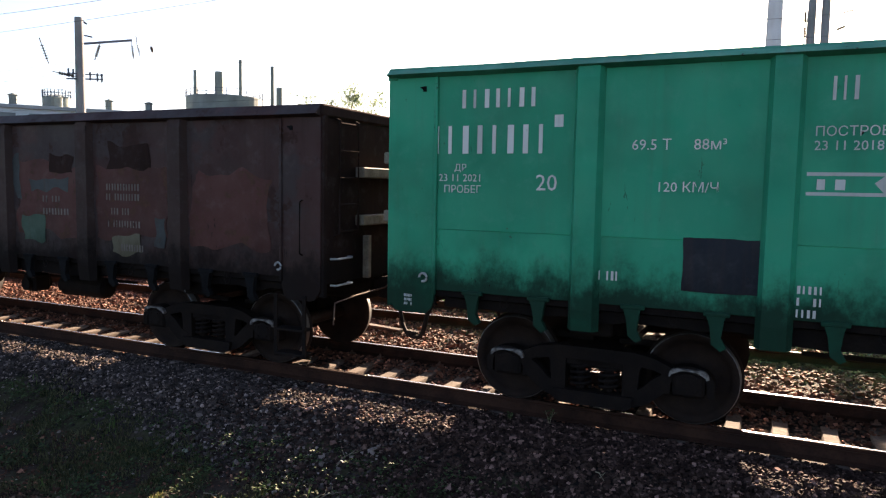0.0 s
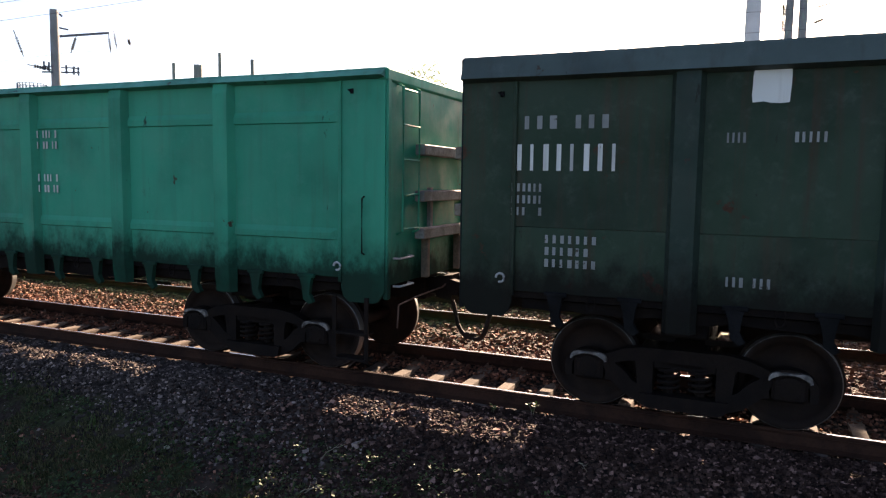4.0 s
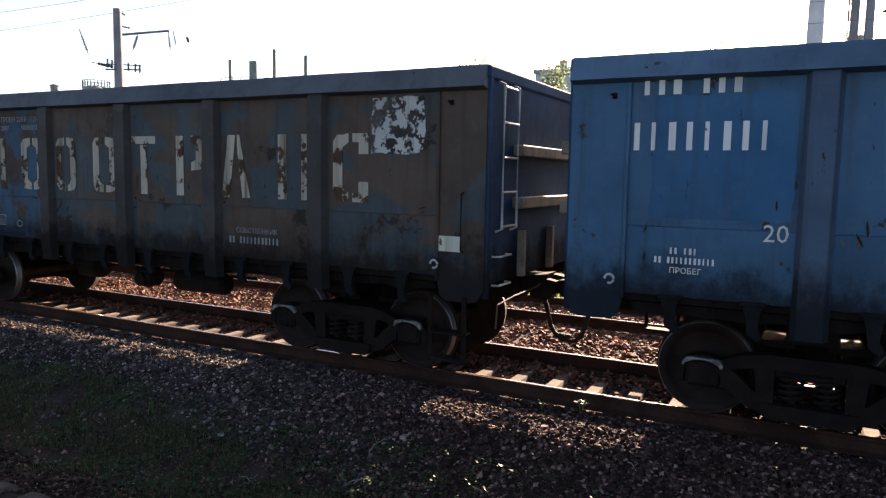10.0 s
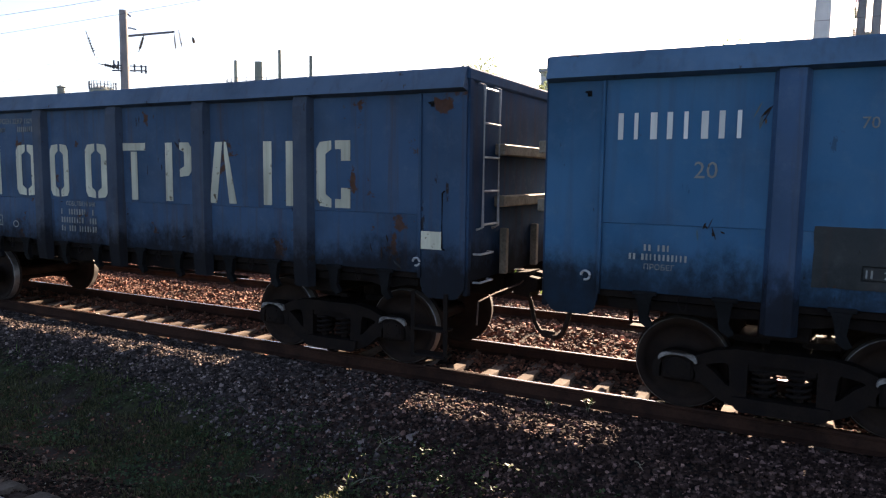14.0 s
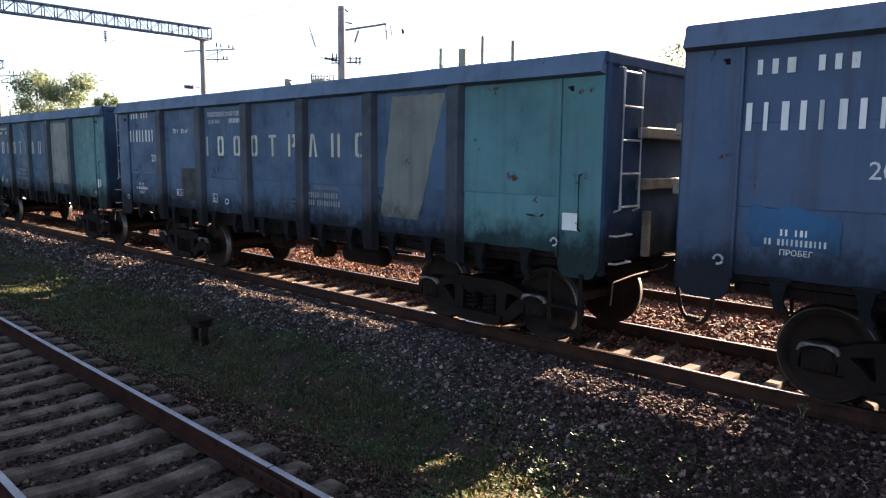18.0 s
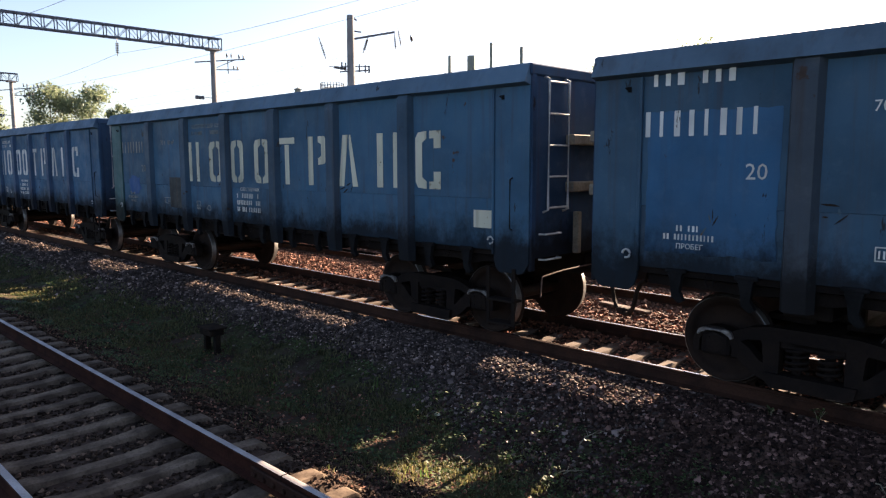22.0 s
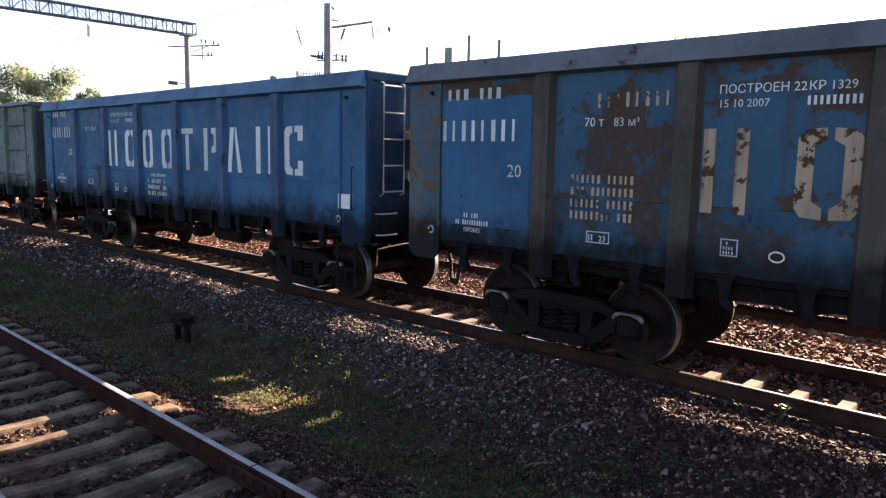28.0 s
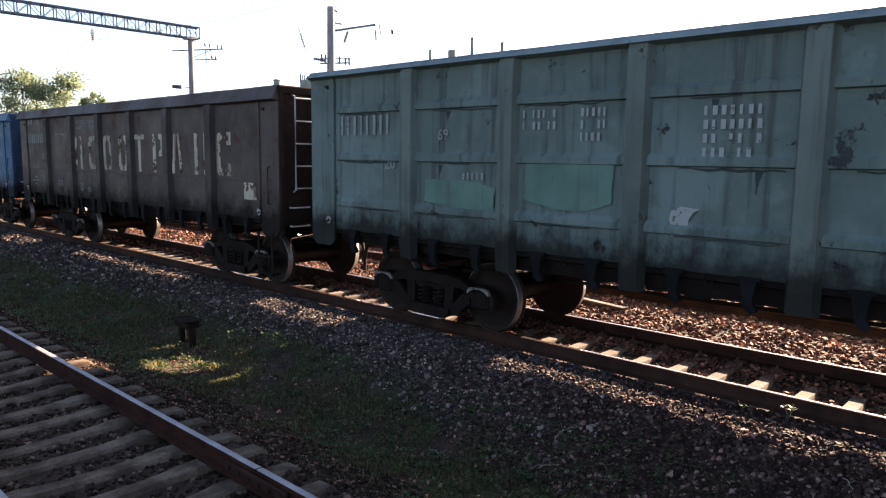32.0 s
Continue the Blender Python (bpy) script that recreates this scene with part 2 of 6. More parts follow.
def thing(name, label, category, at=(0, 0, 0), group="", kind="", turn=0.0):
    ob = new(name)
    ob.empty_display_size = 0.2
    ob.location, ob.rotation_euler = at, (0, 0, radians(turn))
    return tagged(ob, label, category, group, kind)


def box(bm, x0, x1, y0, y1, z0, z1, bevel=0.0):
    g = bmesh.ops.create_cube(bm, size=1.0, matrix=Matrix.LocRotScale(((x0 + x1) / 2, (y0 + y1) / 2, (z0 + z1) / 2), None,
                                                                       (abs(x1 - x0), abs(y1 - y0), abs(z1 - z0))))
    if bevel:
        edges = list({e for v in g["verts"] for e in v.link_edges})
        bmesh.ops.bevel(bm, geom=edges, offset=bevel, segments=1, affect="EDGES", profile=0.5)
    return bm


def beam(bm, a, b, w, h=None, up=(0, 0, 1)):
    """A square bar from a to b."""
    a, b = Vector(a), Vector(b)
    d = b - a
    side = d.cross(Vector(up))
    if side.length < 1e-6:
        side = d.cross(Vector((0, 1, 0)))
    side.normalize()
    top = side.cross(d).normalized()
    h = h or w
    vs = [bm.verts.new(p + side * (i * w / 2) + top * (j * h / 2)) for p in (a, b) for i, j in ((-1, -1), (1, -1), (1, 1), (-1, 1))]
    for f in ((0, 1, 2, 3), (7, 6, 5, 4), (0, 4, 5, 1), (1, 5, 6, 2), (2, 6, 7, 3), (3, 7, 4, 0)):
        bm.faces.new([vs[i] for i in f])
    return bm


def tube(bm, points, r, sides=8, taper=None):
    """A round bar through the points."""
    pts = [Vector(p) for p in points]
    rings = []
    for i, p in enumerate(pts):
        d = (pts[min(i + 1, len(pts) - 1)] - pts[max(i - 1, 0)]).normalized()
        s = d.cross(Vector((0, 0, 1)))
        if s.length < 1e-4:
            s = d.cross(Vector((0, 1, 0)))
        s.normalize()
        u = s.cross(d)
        q = r if taper is None else r + (taper - r) * i / (len(pts) - 1)
        rings.append([bm.verts.new(p + (s * math.cos(a) + u * math.sin(a)) * q) for a in (2 * math.pi * k / sides for k in range(sides))])
    for a, b in zip(rings, rings[1:]):
        for k in range(sides):
            bm.faces.new((a[k], a[(k + 1) % sides], b[(k + 1) % sides], b[k]))
    bm.faces.new(rings[0][::-1])
    bm.faces.new(rings[-1])
    return bm


def slab(bm, outline, y0, y1):
    """An outline of (x, z) points pushed from y0 to y1."""
    a = [bm.verts.new((x, y0, z)) for x, z in outline]
    b = [bm.verts.new((x, y1, z)) for x, z in outline]
    n = len(a)
    bm.faces.new(a)
    bm.faces.new(b[::-1])
    for i in range(n):
        bm.faces.new((a[i], b[i], b[(i + 1) % n], a[(i + 1) % n]))
    bmesh.ops.recalc_face_normals(bm, faces=bm.faces)
    return bm


def lathe(bm, profile, sides=28, axis="y", centre=(0, 0, 0)):
    """A profile of (radius, along) turned round an axis."""
    rings = []
    for r, l in profile:
        ring = []
        for k in range(sides):
            a = 2 * math.pi * k / sides
            c, s = r * math.cos(a), r * math.sin(a)
            p = {"y": (c, l, s), "z": (c, s, l), "x": (l, c, s)}[axis]
            ring.append(bm.verts.new(Vector(p) + Vector(centre)))
        rings.append(ring)
    for a, b in zip(rings, rings[1:]):
        for k in range(sides):
            bm.faces.new((a[k], a[(k + 1) % sides], b[(k + 1) % sides], b[k]))
    if profile[0][0] > 1e-6:
        bm.faces.new(rings[0])
    if profile[-1][0] > 1e-6:
        bm.faces.new(rings[-1])
    bmesh.ops.recalc_face_normals(bm, faces=bm.faces)
    return bm


CACHE = {}


def shared(key, material, build):
    """One mesh for all alike parts of one paint."""
    k = (key, material.name)
    if k not in CACHE:
        bm = bmesh.new()
        build(bm)
        CACHE[k] = finish(key if isinstance(key, str) else key[0], bm, material)
    return CACHE[k]


def smooth(me):
    for p in me.polygons:
        p.use_smooth = True
    return me


# ------------------------------------------------------------------ ground
NEAR_Y, NEAR_Z = -6.18, -0.14
PROFILE = [(-3000, -0.6), (-60, -0.5), (-12, -0.42), (-8.6, -0.42), (-7.9, -0.46), (-7.5, -0.388), (-4.95, -0.388), (-4.75, -0.44), (-4.4, -0.56),
           (-3.9, -0.68), (-3.4, -0.72), (-3.1, -0.705), (-2.7, -0.58), (-2.2, -0.40), (-1.80, -0.215), (-1.42, -0.185), (-0.95, -0.19), (-0.66, -0.262), (0.26, -0.262), (0.40, -0.20), (0.66, -0.185), (0.95, -0.185), (1.5, -0.21), (2.0, -0.225), (2.6, -0.19), (6.0, -0.19), (7.0, -0.32), (7.9, -0.27),
           (11.2, -0.3), (14.6, -0.3), (16.8, -0.3), (20.2, -0.3), (23, -0.4), (60, -0.5), (3000, -0.6)]


def ground_z(x, y):
    z = float(np.interp(y, [p[0] for p in PROFILE], [p[1] for p in PROFILE]))
    if -45 < x < 20 and -12 < y < 25:
        rough = 0.5 if abs(y) < 1.4 or abs(y - NEAR_Y) < 1.35 else 1.0
        z += rough * (0.035 * noise.noise((x * 0.9, y * 0.9, 0)) + 0.018 * noise.noise((x * 3.1, y * 3.1, 5)))
    return z


def verge_edge(x):
    """Where the ballast shoulder gives way to the grass."""
    return np.interp(x, (-40, -17, -12, -9.5, -7, -5.5, -4, -2.5), (-2.4, -2.35, -2.2, -2.05, -2.35, -2.65, -2.95, -3.3))


def ground():
    xs = [-3000, -1200, -500, -200, -120, -80, -60] + [-45 + 0.3 * i for i in range(194)] + [16, 25, 60, 150, 500, 3000]
    ys = [-3000, -500, -100, -30, -14, -11] + [-10 + 0.22 * i for i in range(110)] + [15, 17, 20, 23, 28, 40, 60, 120, 400, 1200, 3000]
    verts = [(x, y, ground_z(x, y)) for y in ys for x in xs]
    w = len(xs)
    faces = [(j * w + i, j * w + i + 1, (j + 1) * w + i + 1, (j + 1) * w + i) for j in range(len(ys) - 1) for i in range(w - 1)]
    me = bpy.data.meshes.new("ground")
    me.from_pydata(verts, [], faces)
    me.materials.append(M_GROUND)
    smooth(me)
    tagged(new("ground", me), "bare earth, grey-brown ballast and thin grass between the tracks", "ground", kind="structure")


ground()


# ------------------------------------------------------------------ tracks
RAIL = [(-0.066, -0.18), (0.066, -0.18), (0.066, -0.168), (0.012, -0.145), (0.009, -0.05), (0.034, -0.038), (0.0365, -0.012), (0.030, -0.003),
        (0.011, 0.0), (-0.011, 0.0), (-0.030, -0.003), (-0.0365, -0.012), (-0.034, -0.038), (-0.009, -0.05), (-0.012, -0.145), (-0.066, -0.168)]


def rail_mesh(x0, x1, side=M_RAIL, head=M_TREAD, band=(8,)):
    bm = bmesh.new()
    n = max(1, int((x1 - x0) / 12.5))
    a = [[bm.verts.new((x0 + (x1 - x0) * i / n, y, z)) for y, z in RAIL] for i in range(n + 1)]
    m = len(RAIL)
    for p, q in zip(a, a[1:]):
        for k in range(m):
            f = bm.faces.new((p[k], p[(k + 1) % m], q[(k + 1) % m], q[k]))
            f.material_index = 1 if k in band else 0
    bm.faces.new(a[0])
    bm.faces.new(a[-1])
    bmesh.ops.recalc_face_normals(bm, faces=bm.faces)
    me = finish("rail", bm, side)
    me.materials.append(head)
    return me


def sleeper_mesh(bm, x=0.0):
    """A concrete sleeper: raised rail seats, a lower waist, sloping sides."""
    cut = [(-1.35, -0.245), (-1.30, -0.215), (-1.0, -0.205), (-0.95, -0.185), (-0.58, -0.185), (-0.5, -0.200), (-0.25, -0.212), (0.25, -0.212),
           (0.5, -0.200), (0.58, -0.185), (0.95, -0.185), (1.0, -0.205), (1.30, -0.215), (1.35, -0.245)]
    rings = []
    for y, z in cut:
        w = 0.085 if abs(y) > 0.45 else 0.072
        rings.append([bm.verts.new((x + dx, y, zz)) for dx, zz in ((-0.14, -0.36), (-w - 0.012, z - 0.02), (-w, z), (w, z), (w + 0.012, z - 0.02), (0.14, -0.36))])
    for a, b in zip(rings, rings[1:]):
        for k in range(5):
            bm.faces.new((a[k], a[k + 1], b[k + 1], b[k]))
    bm.faces.new(rings[0])
    bm.faces.new(rings[-1])
    bmesh.ops.recalc_face_normals(bm, faces=bm.faces)
    return bm


def clip_mesh(bm, sides=(-1, 1)):
    """A rail fastening: a clamp, a bolt and a nut on the sides that lie free of the stones."""
    for s in sides:
        box(bm, -0.05, 0.05, s * 0.05, s * 0.125, -0.178, -0.155, 0.006)
        lathe(bm, [(0.018, -0.16), (0.018, -0.125), (0.012, -0.118)], 6, "z", (0, s * 0.095, 0))


def track(y, z, x0, x1, close0, close1, pitch, name, label, lo=-160, concrete=M_SLEEPER, worn=True):
    t = thing(name, label, "railway track", (0, y, z), kind="structure")
    for s in (-0.796, 0.796):
        part("rail", rail_mesh(x0, x1) if worn else rail_mesh(x0, x1, M_RAIL_OLD, M_TREAD_DULL, (7, 8, 9)), None, t, at=(0, s, 0))
    one = shared("sleeper", concrete, sleeper_mesh)
    clips = {q: shared(("fastening", q), M_RUST, lambda bm: clip_mesh(bm, (1,) if q < 0 else (-1,))) for q in (-0.796, 0.796)}
    xs = np.arange(close0, close1, pitch) if close1 > close0 else []
    for i, x in enumerate(xs):
        x = float(x) + random.uniform(-0.02, 0.02)
        s = part("sleeper", one, None, t, at=(x, random.uniform(-0.02, 0.02), random.uniform(-0.006, 0.004)))
        s.rotation_euler = (0, 0, radians(random.uniform(-0.7, 0.7)))
        if worn and -14 < x < 3:
            for q in (-0.796, 0.796):
                part("fastening", clips[q], None, t, at=(x, q, 0.0))
    bm = bmesh.new()
    for x in list(np.arange(lo, close0 - 0.2, pitch)) + list(np.arange(close1, x1, pitch)):
        sleeper_mesh(bm, float(x))
    tagged(part("far_sleepers", bm, concrete, t), kind="stuff")
    return t


track(0.0, 0.0, -300, 60, -38.208, 12.0, 0.492, "railway_track_main", "concrete-sleepered railway track with rusty rails worn bright on top")
near_track = track(NEAR_Y, NEAR_Z, -300, 60, -38.07, 8.0, 0.515, "railway_track_near", "empty railway track on stained concrete sleepers beside the verge", concrete=M_SLEEPER_OLD, worn=False)
track(4.26, 0.0, -200, 80, 0, 0, 0.52, "railway_track_far", "second railway track with worn bright rails in brown ballast", -120)
track(9.6, -0.05, -200, 80, 0, 0, 0.55, "railway_track_yard", "rusty yard track among weeds", -100)
# the bolted joint of the nearer track's inner rail
jb = bmesh.new()
box(jb, -5.28, -4.38, 0.796 - 0.055, 0.796 - 0.015, -0.14, -0.045, 0.01)
box(jb, -5.28, -4.38, 0.796 + 0.015, 0.796 + 0.055, -0.14, -0.045, 0.01)
for i in range(6):
    lathe(jb, [(0.022, -0.075), (0.022, -0.05)], 6, "y", (-5.2 + 0.15 * i, 0.796, -0.095))
part("fishplate", jb, M_RAIL, near_track, "rusty bolted rail joint plate")
gb = bmesh.new()
box(gb, -4.836, -4.824, 0.796 - 0.038, 0.796 + 0.038, -0.05, 0.0015)
part("joint_gap", gb, M_UNDER, near_track)


# ------------------------------------------------------------------ wagons
BODY, HALF = 13.0, 1.47          # length of the body; half the width at the side sheets
RIBS = (2.21, 3.93, 5.64, 7.36, 9.07, 10.79)
EDGES = (0.56,) + RIBS + (12.44,)
AXLES = (1.30, 3.20, 9.95, 11.85)
FLOOR = 1.27
WHEEL_R = 0.475


def strake_build(w, z0, z1, y):
    """A flat side strake between two ribs."""
    return lambda bm: box(bm, 0, w, y, y + 0.011, z0, z1, 0.003)


def sheet_build(w, top, rows):
    """A side sheet between two ribs, pressed out into long ridges with closed ends."""
    def build(bm):
        step, deep = (0.695, 0.05) if rows == 3 else (1.33, 0.024)
        foot = 0.37 if rows == 3 else 0.43
        zs, out = [FLOOR], [0]
        for i in range(rows):
            z = FLOOR + foot + step * i
            zs += [z - 0.012, z, z + 0.07, z + 0.13]
            out += [0, 1, 1, 0]
        zs.append(top)
        out.append(0)
        cols = ((0.0, 0), (0.05, 0), (0.14, 1), (w - 0.14, 1), (w - 0.05, 0), (w, 0))
        g = [[bm.verts.new((x, -deep if o and q else -0.004, z)) for x, q in cols] for z, o in zip(zs, out)]
        for p, q in zip(g, g[1:]):
            for i in range(5):
                bm.faces.new((p[i], p[i + 1], q[i + 1], q[i]))
        rim = [g[0][i] for i in range(6)] + [q[5] for q in g[1:]] + [g[-1][i] for i in range(4, -1, -1)] + [q[0] for q in g[-2:0:-1]]
        back = [bm.verts.new((v.co.x, 0.006, v.co.z)) for v in rim]
        for i in range(len(rim)):
            j = (i + 1) % len(rim)
            bm.faces.new((rim[i], back[i], back[j], rim[j]))
        bm.faces.new(back)
        bmesh.ops.recalc_face_normals(bm, faces=bm.faces)
    return build


def rib_build(top, deep):
    def build(bm):
        o = [(-0.155, 0.0), (-0.105, -0.105), (0.105, -0.105), (0.155, 0.0)]
        rows = []
        for z, k in ((0.99 if deep else 1.1, 0.75), (1.2, 1.0), (top - 0.12, 1.0), (top, 0.8)):
            rows.append([bm.verts.new((x, y * k, z)) for x, y in o])
        for a, b in zip(rows, rows[1:]):
            for i in range(3):
                bm.faces.new((a[i], a[i + 1], b[i + 1], b[i]))
        bm.faces.new(rows[0])
        bm.faces.new(rows[-1])
        bmesh.ops.recalc_face_normals(bm, faces=bm.faces)
    return build


def post_build(top, low=1.0):
    """A corner sheet with its lower inner corner cut off."""
    def build(bm):
        slab(bm, [(0, low + 0.14), (0.08, low + 0.02), (0.14, low), (0.46, low), (0.53, low + 0.06), (0.56, low + 0.16), (0.56, top), (0, top)], -0.02, 0.012)
        box(bm, 0.548, 0.585, -0.045, 0.0, low + 0.22, top, 0.006)
    return build


def bracket_build(bm):
    """A hinge bracket of a floor hatch, hooked at its lower end."""
    slab(bm, [(-0.09, 0.0), (0.09, 0.0), (0.07, -0.07), (0.05, -0.22), (0.10, -0.31), (0.05, -0.34), (-0.03, -0.28), (-0.05, -0.12)], -0.04, 0.02)
    box(bm, -0.11, 0.12, -0.045, 0.0, -0.025, 0.02, 0.01)


def loop_build(bm):
    tube(bm, [(-0.035, 0, 0), (-0.04, 0, -0.1), (-0.02, 0, -0.14), (0.02, 0, -0.14), (0.04, 0, -0.1), (0.035, 0, 0)], 0.011, 6)


def hatch_build(low, seed, bent=0.025):
    """The hanging edge of a floor hatch between two brackets, its lip bent and uneven."""
    def build(bm):
        rnd = random.Random(seed)
        xs = [-0.74 + 1.48 * i / 9 for i in range(10)]
        slab(bm, [(-0.74, 0.0), (0.74, 0.0)] + [(x, low + rnd.uniform(-bent, bent)) for x in reversed(xs)], 0.0, 0.07)
    return build


def side_frame_build(bm):
    """A cast bogie side frame: straight top chord, arms falling to the axle arches, slanting tension arms round two windows, spring seat."""
    s = 0.075
    top = [(-0.78, 0.625), (-0.60, 0.70), (-0.40, 0.735), (0.40, 0.735), (0.60, 0.70), (0.78, 0.625), (0.80, 0.50), (0.62, 0.575), (0.42, 0.60), (-0.42, 0.60), (-0.62, 0.565), (-0.80, 0.50)]
    slab(bm, top, -s, s)
    for q in (-1, 1):
        # the arch over the axle box
        arch = [(q * (0.95 + 0.25 * math.cos(a)), 0.47 + 0.19 * math.sin(a)) for a in (math.pi * i / 10 for i in range(11))]
        inner = [(q * (0.95 + 0.175 * math.cos(a)), 0.47 + 0.125 * math.sin(a)) for a in (math.pi * i / 10 for i in range(10, -1, -1))]
        slab(bm, arch + [(q * 0.72, 0.36), (q * 0.775, 0.36)] + inner + [(q * 1.125, 0.36), (q * 1.19, 0.36)], -s, s)
        # the slanting arm and the pillar beside the springs
        slab(bm, [(q * 0.70, 0.55), (q * 0.80, 0.50), (q * 0.74, 0.37), (q * 0.56, 0.22), (q * 0.36, 0.14), (q * 0.36, 0.31), (q * 0.49, 0.37), (q * 0.60, 0.48)], -s * 0.95, s * 0.95)
        slab(bm, [(q * 0.30, 0.66), (q * 0.52, 0.66), (q * 0.47, 0.55), (q * 0.44, 0.20), (q * 0.30, 0.20)], -s * 0.9, s * 0.9)
    slab(bm, [(-0.42, 0.27), (0.42, 0.27), (0.40, 0.16), (0.34, 0.13), (-0.34, 0.13), (-0.40, 0.16)], -0.12, s)
    box(bm, -0.31, 0.31, -0.05, 0.06, 0.52, 0.64, 0.02)


def arch_lip_build(bm):
    """The dusty rim of an axle arch, a pale strip that paints its highlight."""
    for a0, a1 in ((0.22, 2.92),):
        rows = []
        for i in range(15):
            a = a0 + (a1 - a0) * i / 14
            c, d = abs(math.cos(a)) ** 0.6 * math.copysign(1, math.cos(a)), math.sin(a) ** 0.6
            w = 0.007 + 0.013 * math.sin(math.pi * i / 7) ** 2 + 0.012 * max(0.0, 0.5 - i / 14)
            rows.append([bm.verts.new((c * (0.185 + r), y, 0.025 + d * (0.125 + r))) for r, y in ((-w, 0.0), (-w, -0.045), (w, -0.045), (w, 0.0))])
        for p, q in zip(rows, rows[1:]):
            for k in range(4):
                bm.faces.new((p[k], p[(k + 1) % 4], q[(k + 1) % 4], q[k]))
        bm.faces.new(rows[0])
        bm.faces.new(rows[-1])
    bmesh.ops.recalc_face_normals(bm, faces=bm.faces)


def axle_box_build(bm):
    box(bm, -0.155, 0.155, -0.09, 0.10, -0.13, 0.11, 0.03)
    lathe(bm, [(0.0, -0.10), (0.09, -0.10), (0.115, -0.092), (0.115, -0.08)], 16, "y")
    for i in range(4):
        a = math.pi / 4 + i * math.pi / 2
        lathe(bm, [(0.014, -0.108), (0.014, -0.09)], 6, "y", (0.085 * math.cos(a), 0, 0.085 * math.sin(a)))


def spring_build(bm):
    """Three turns of a coil spring, twice side by side."""
    for q in (-0.15, 0.15):
        pts = [(q + 0.10 * math.cos(a), 0.10 * math.sin(a), 0.30 + 0.24 * a / (8 * math.pi)) for a in (2 * math.pi * i / 12 for i in range(49))]
        tube(bm, pts, 0.018, 6)
        lathe(bm, [(0.05, 0.28), (0.05, 0.54)], 10, "z", (q, 0, 0))


def bolster_build(bm):
    box(bm, -0.22, 0.22, -1.08, 1.08, 0.53, 0.70, 0.03)
    lathe(bm, [(0.20, 0.68), (0.20, 0.86)], 20, "z")
    for q in (-1, 1):
        box(bm, q * 0.38 - 0.14, q * 0.38 + 0.14, -0.86, 0.86, 0.32, 0.62, 0.03)
        beam(bm, (q * 0.62, -0.5, 0.74), (q * 0.15, -0.5, 0.72), 0.06)
    box(bm, -0.85, -0.70, -0.95, 0.95, 0.30, 0.37, 0.01)
    box(bm, 0.70, 0.85, -0.95, 0.95, 0.30, 0.37, 0.01)


def wheel_build(bm):
    """A rolled wheel: flange inside, coned tread, dished web and hub."""
    lathe(bm, [(0.0, -0.09), (0.10, -0.09), (0.125, -0.075), (0.135, -0.02), (0.19, 0.0), (0.34, 0.012), (0.385, -0.03), (0.405, -0.055), (0.463, -0.064),
               (0.474, -0.055), (0.476, 0.035), (0.488, 0.045), (0.503, 0.055), (0.503, 0.068), (0.485, 0.075), (0.40, 0.07), (0.35, 0.04), (0.15, 0.035), (0.12, 0.08), (0.0, 0.08)], 40, "y")


def axle_build(bm):
    lathe(bm, [(0.065, -1.02), (0.065, -0.9), (0.085, -0.88), (0.085, 0.88), (0.065, 0.9), (0.065, 1.02)], 14, "y")


def coupler_build(bm):
    """An automatic coupler pointing along +x: shank, head with a big and a small tooth, lock."""
    box(bm, -0.25, 0.18, -0.09, 0.09, 0.93, 1.14, 0.02)
    slab(bm, [(0.12, 0.90), (0.12, 1.17), (0.34, 1.20), (0.34, 0.87)], -0.17, 0.16)
    slab(bm, [(0.30, 0.92), (0.30, 1.18), (0.58, 1.14), (0.56, 0.95)], 0.05, 0.20)
    slab(bm, [(0.30, 0.93), (0.30, 1.15), (0.46, 1.12), (0.44, 0.96)], -0.20, -0.08)


def hose_build(bm):
    tube(bm, [(0.0, 0.28, 0.90), (0.07, 0.28, 0.86), (0.13, 0.27, 0.74), (0.17, 0.25, 0.60), (0.22, 0.21, 0.49), (0.29, 0.15, 0.42), (0.37, 0.08, 0.385), (0.465, 0.0, 0.38)], 0.03, 8)
    box(bm, 0.40, 0.475, -0.03, 0.05, 0.36, 0.45, 0.01)


def lever_build(bm):
    """The uncoupling rod across the end, cranked down at the near corner."""
    tube(bm, [(0.10, -1.36, 0.72), (0.10, -1.33, 0.98), (0.12, -0.9, 1.02), (0.14, -0.2, 1.04), (0.24, -0.1, 1.16)], 0.010, 6)


def ladder_build(z0, z1):
    def build(bm):
        for y in (-1.20, -0.78):
            tube(bm, [(0.0, y, z0), (0.075, y, z0 + 0.03), (0.075, y, z1 - 0.03), (0.0, y, z1)], 0.017, 6)
        n = 5
        for i in range(n):
            tube(bm, [(0.075, -1.20, z0 + 0.06 + (z1 - z0 - 0.12) * i / (n - 1)), (0.075, -0.78, z0 + 0.06 + (z1 - z0 - 0.12) * i / (n - 1))], 0.014, 6)
    return build


def rung_build(bm):
    tube(bm, [(0.0, -1.28, 0), (0.08, -1.26, 0), (0.08, -0.92, 0), (0.0, -0.90, 0)], 0.013, 6)


def ring_build(bm):
    tube(bm, [(0.045 * math.cos(a), -0.01, 0.045 * math.sin(a)) for a in (-0.6 * math.pi + 1.6 * math.pi * i / 10 for i in range(11))], 0.013, 6)


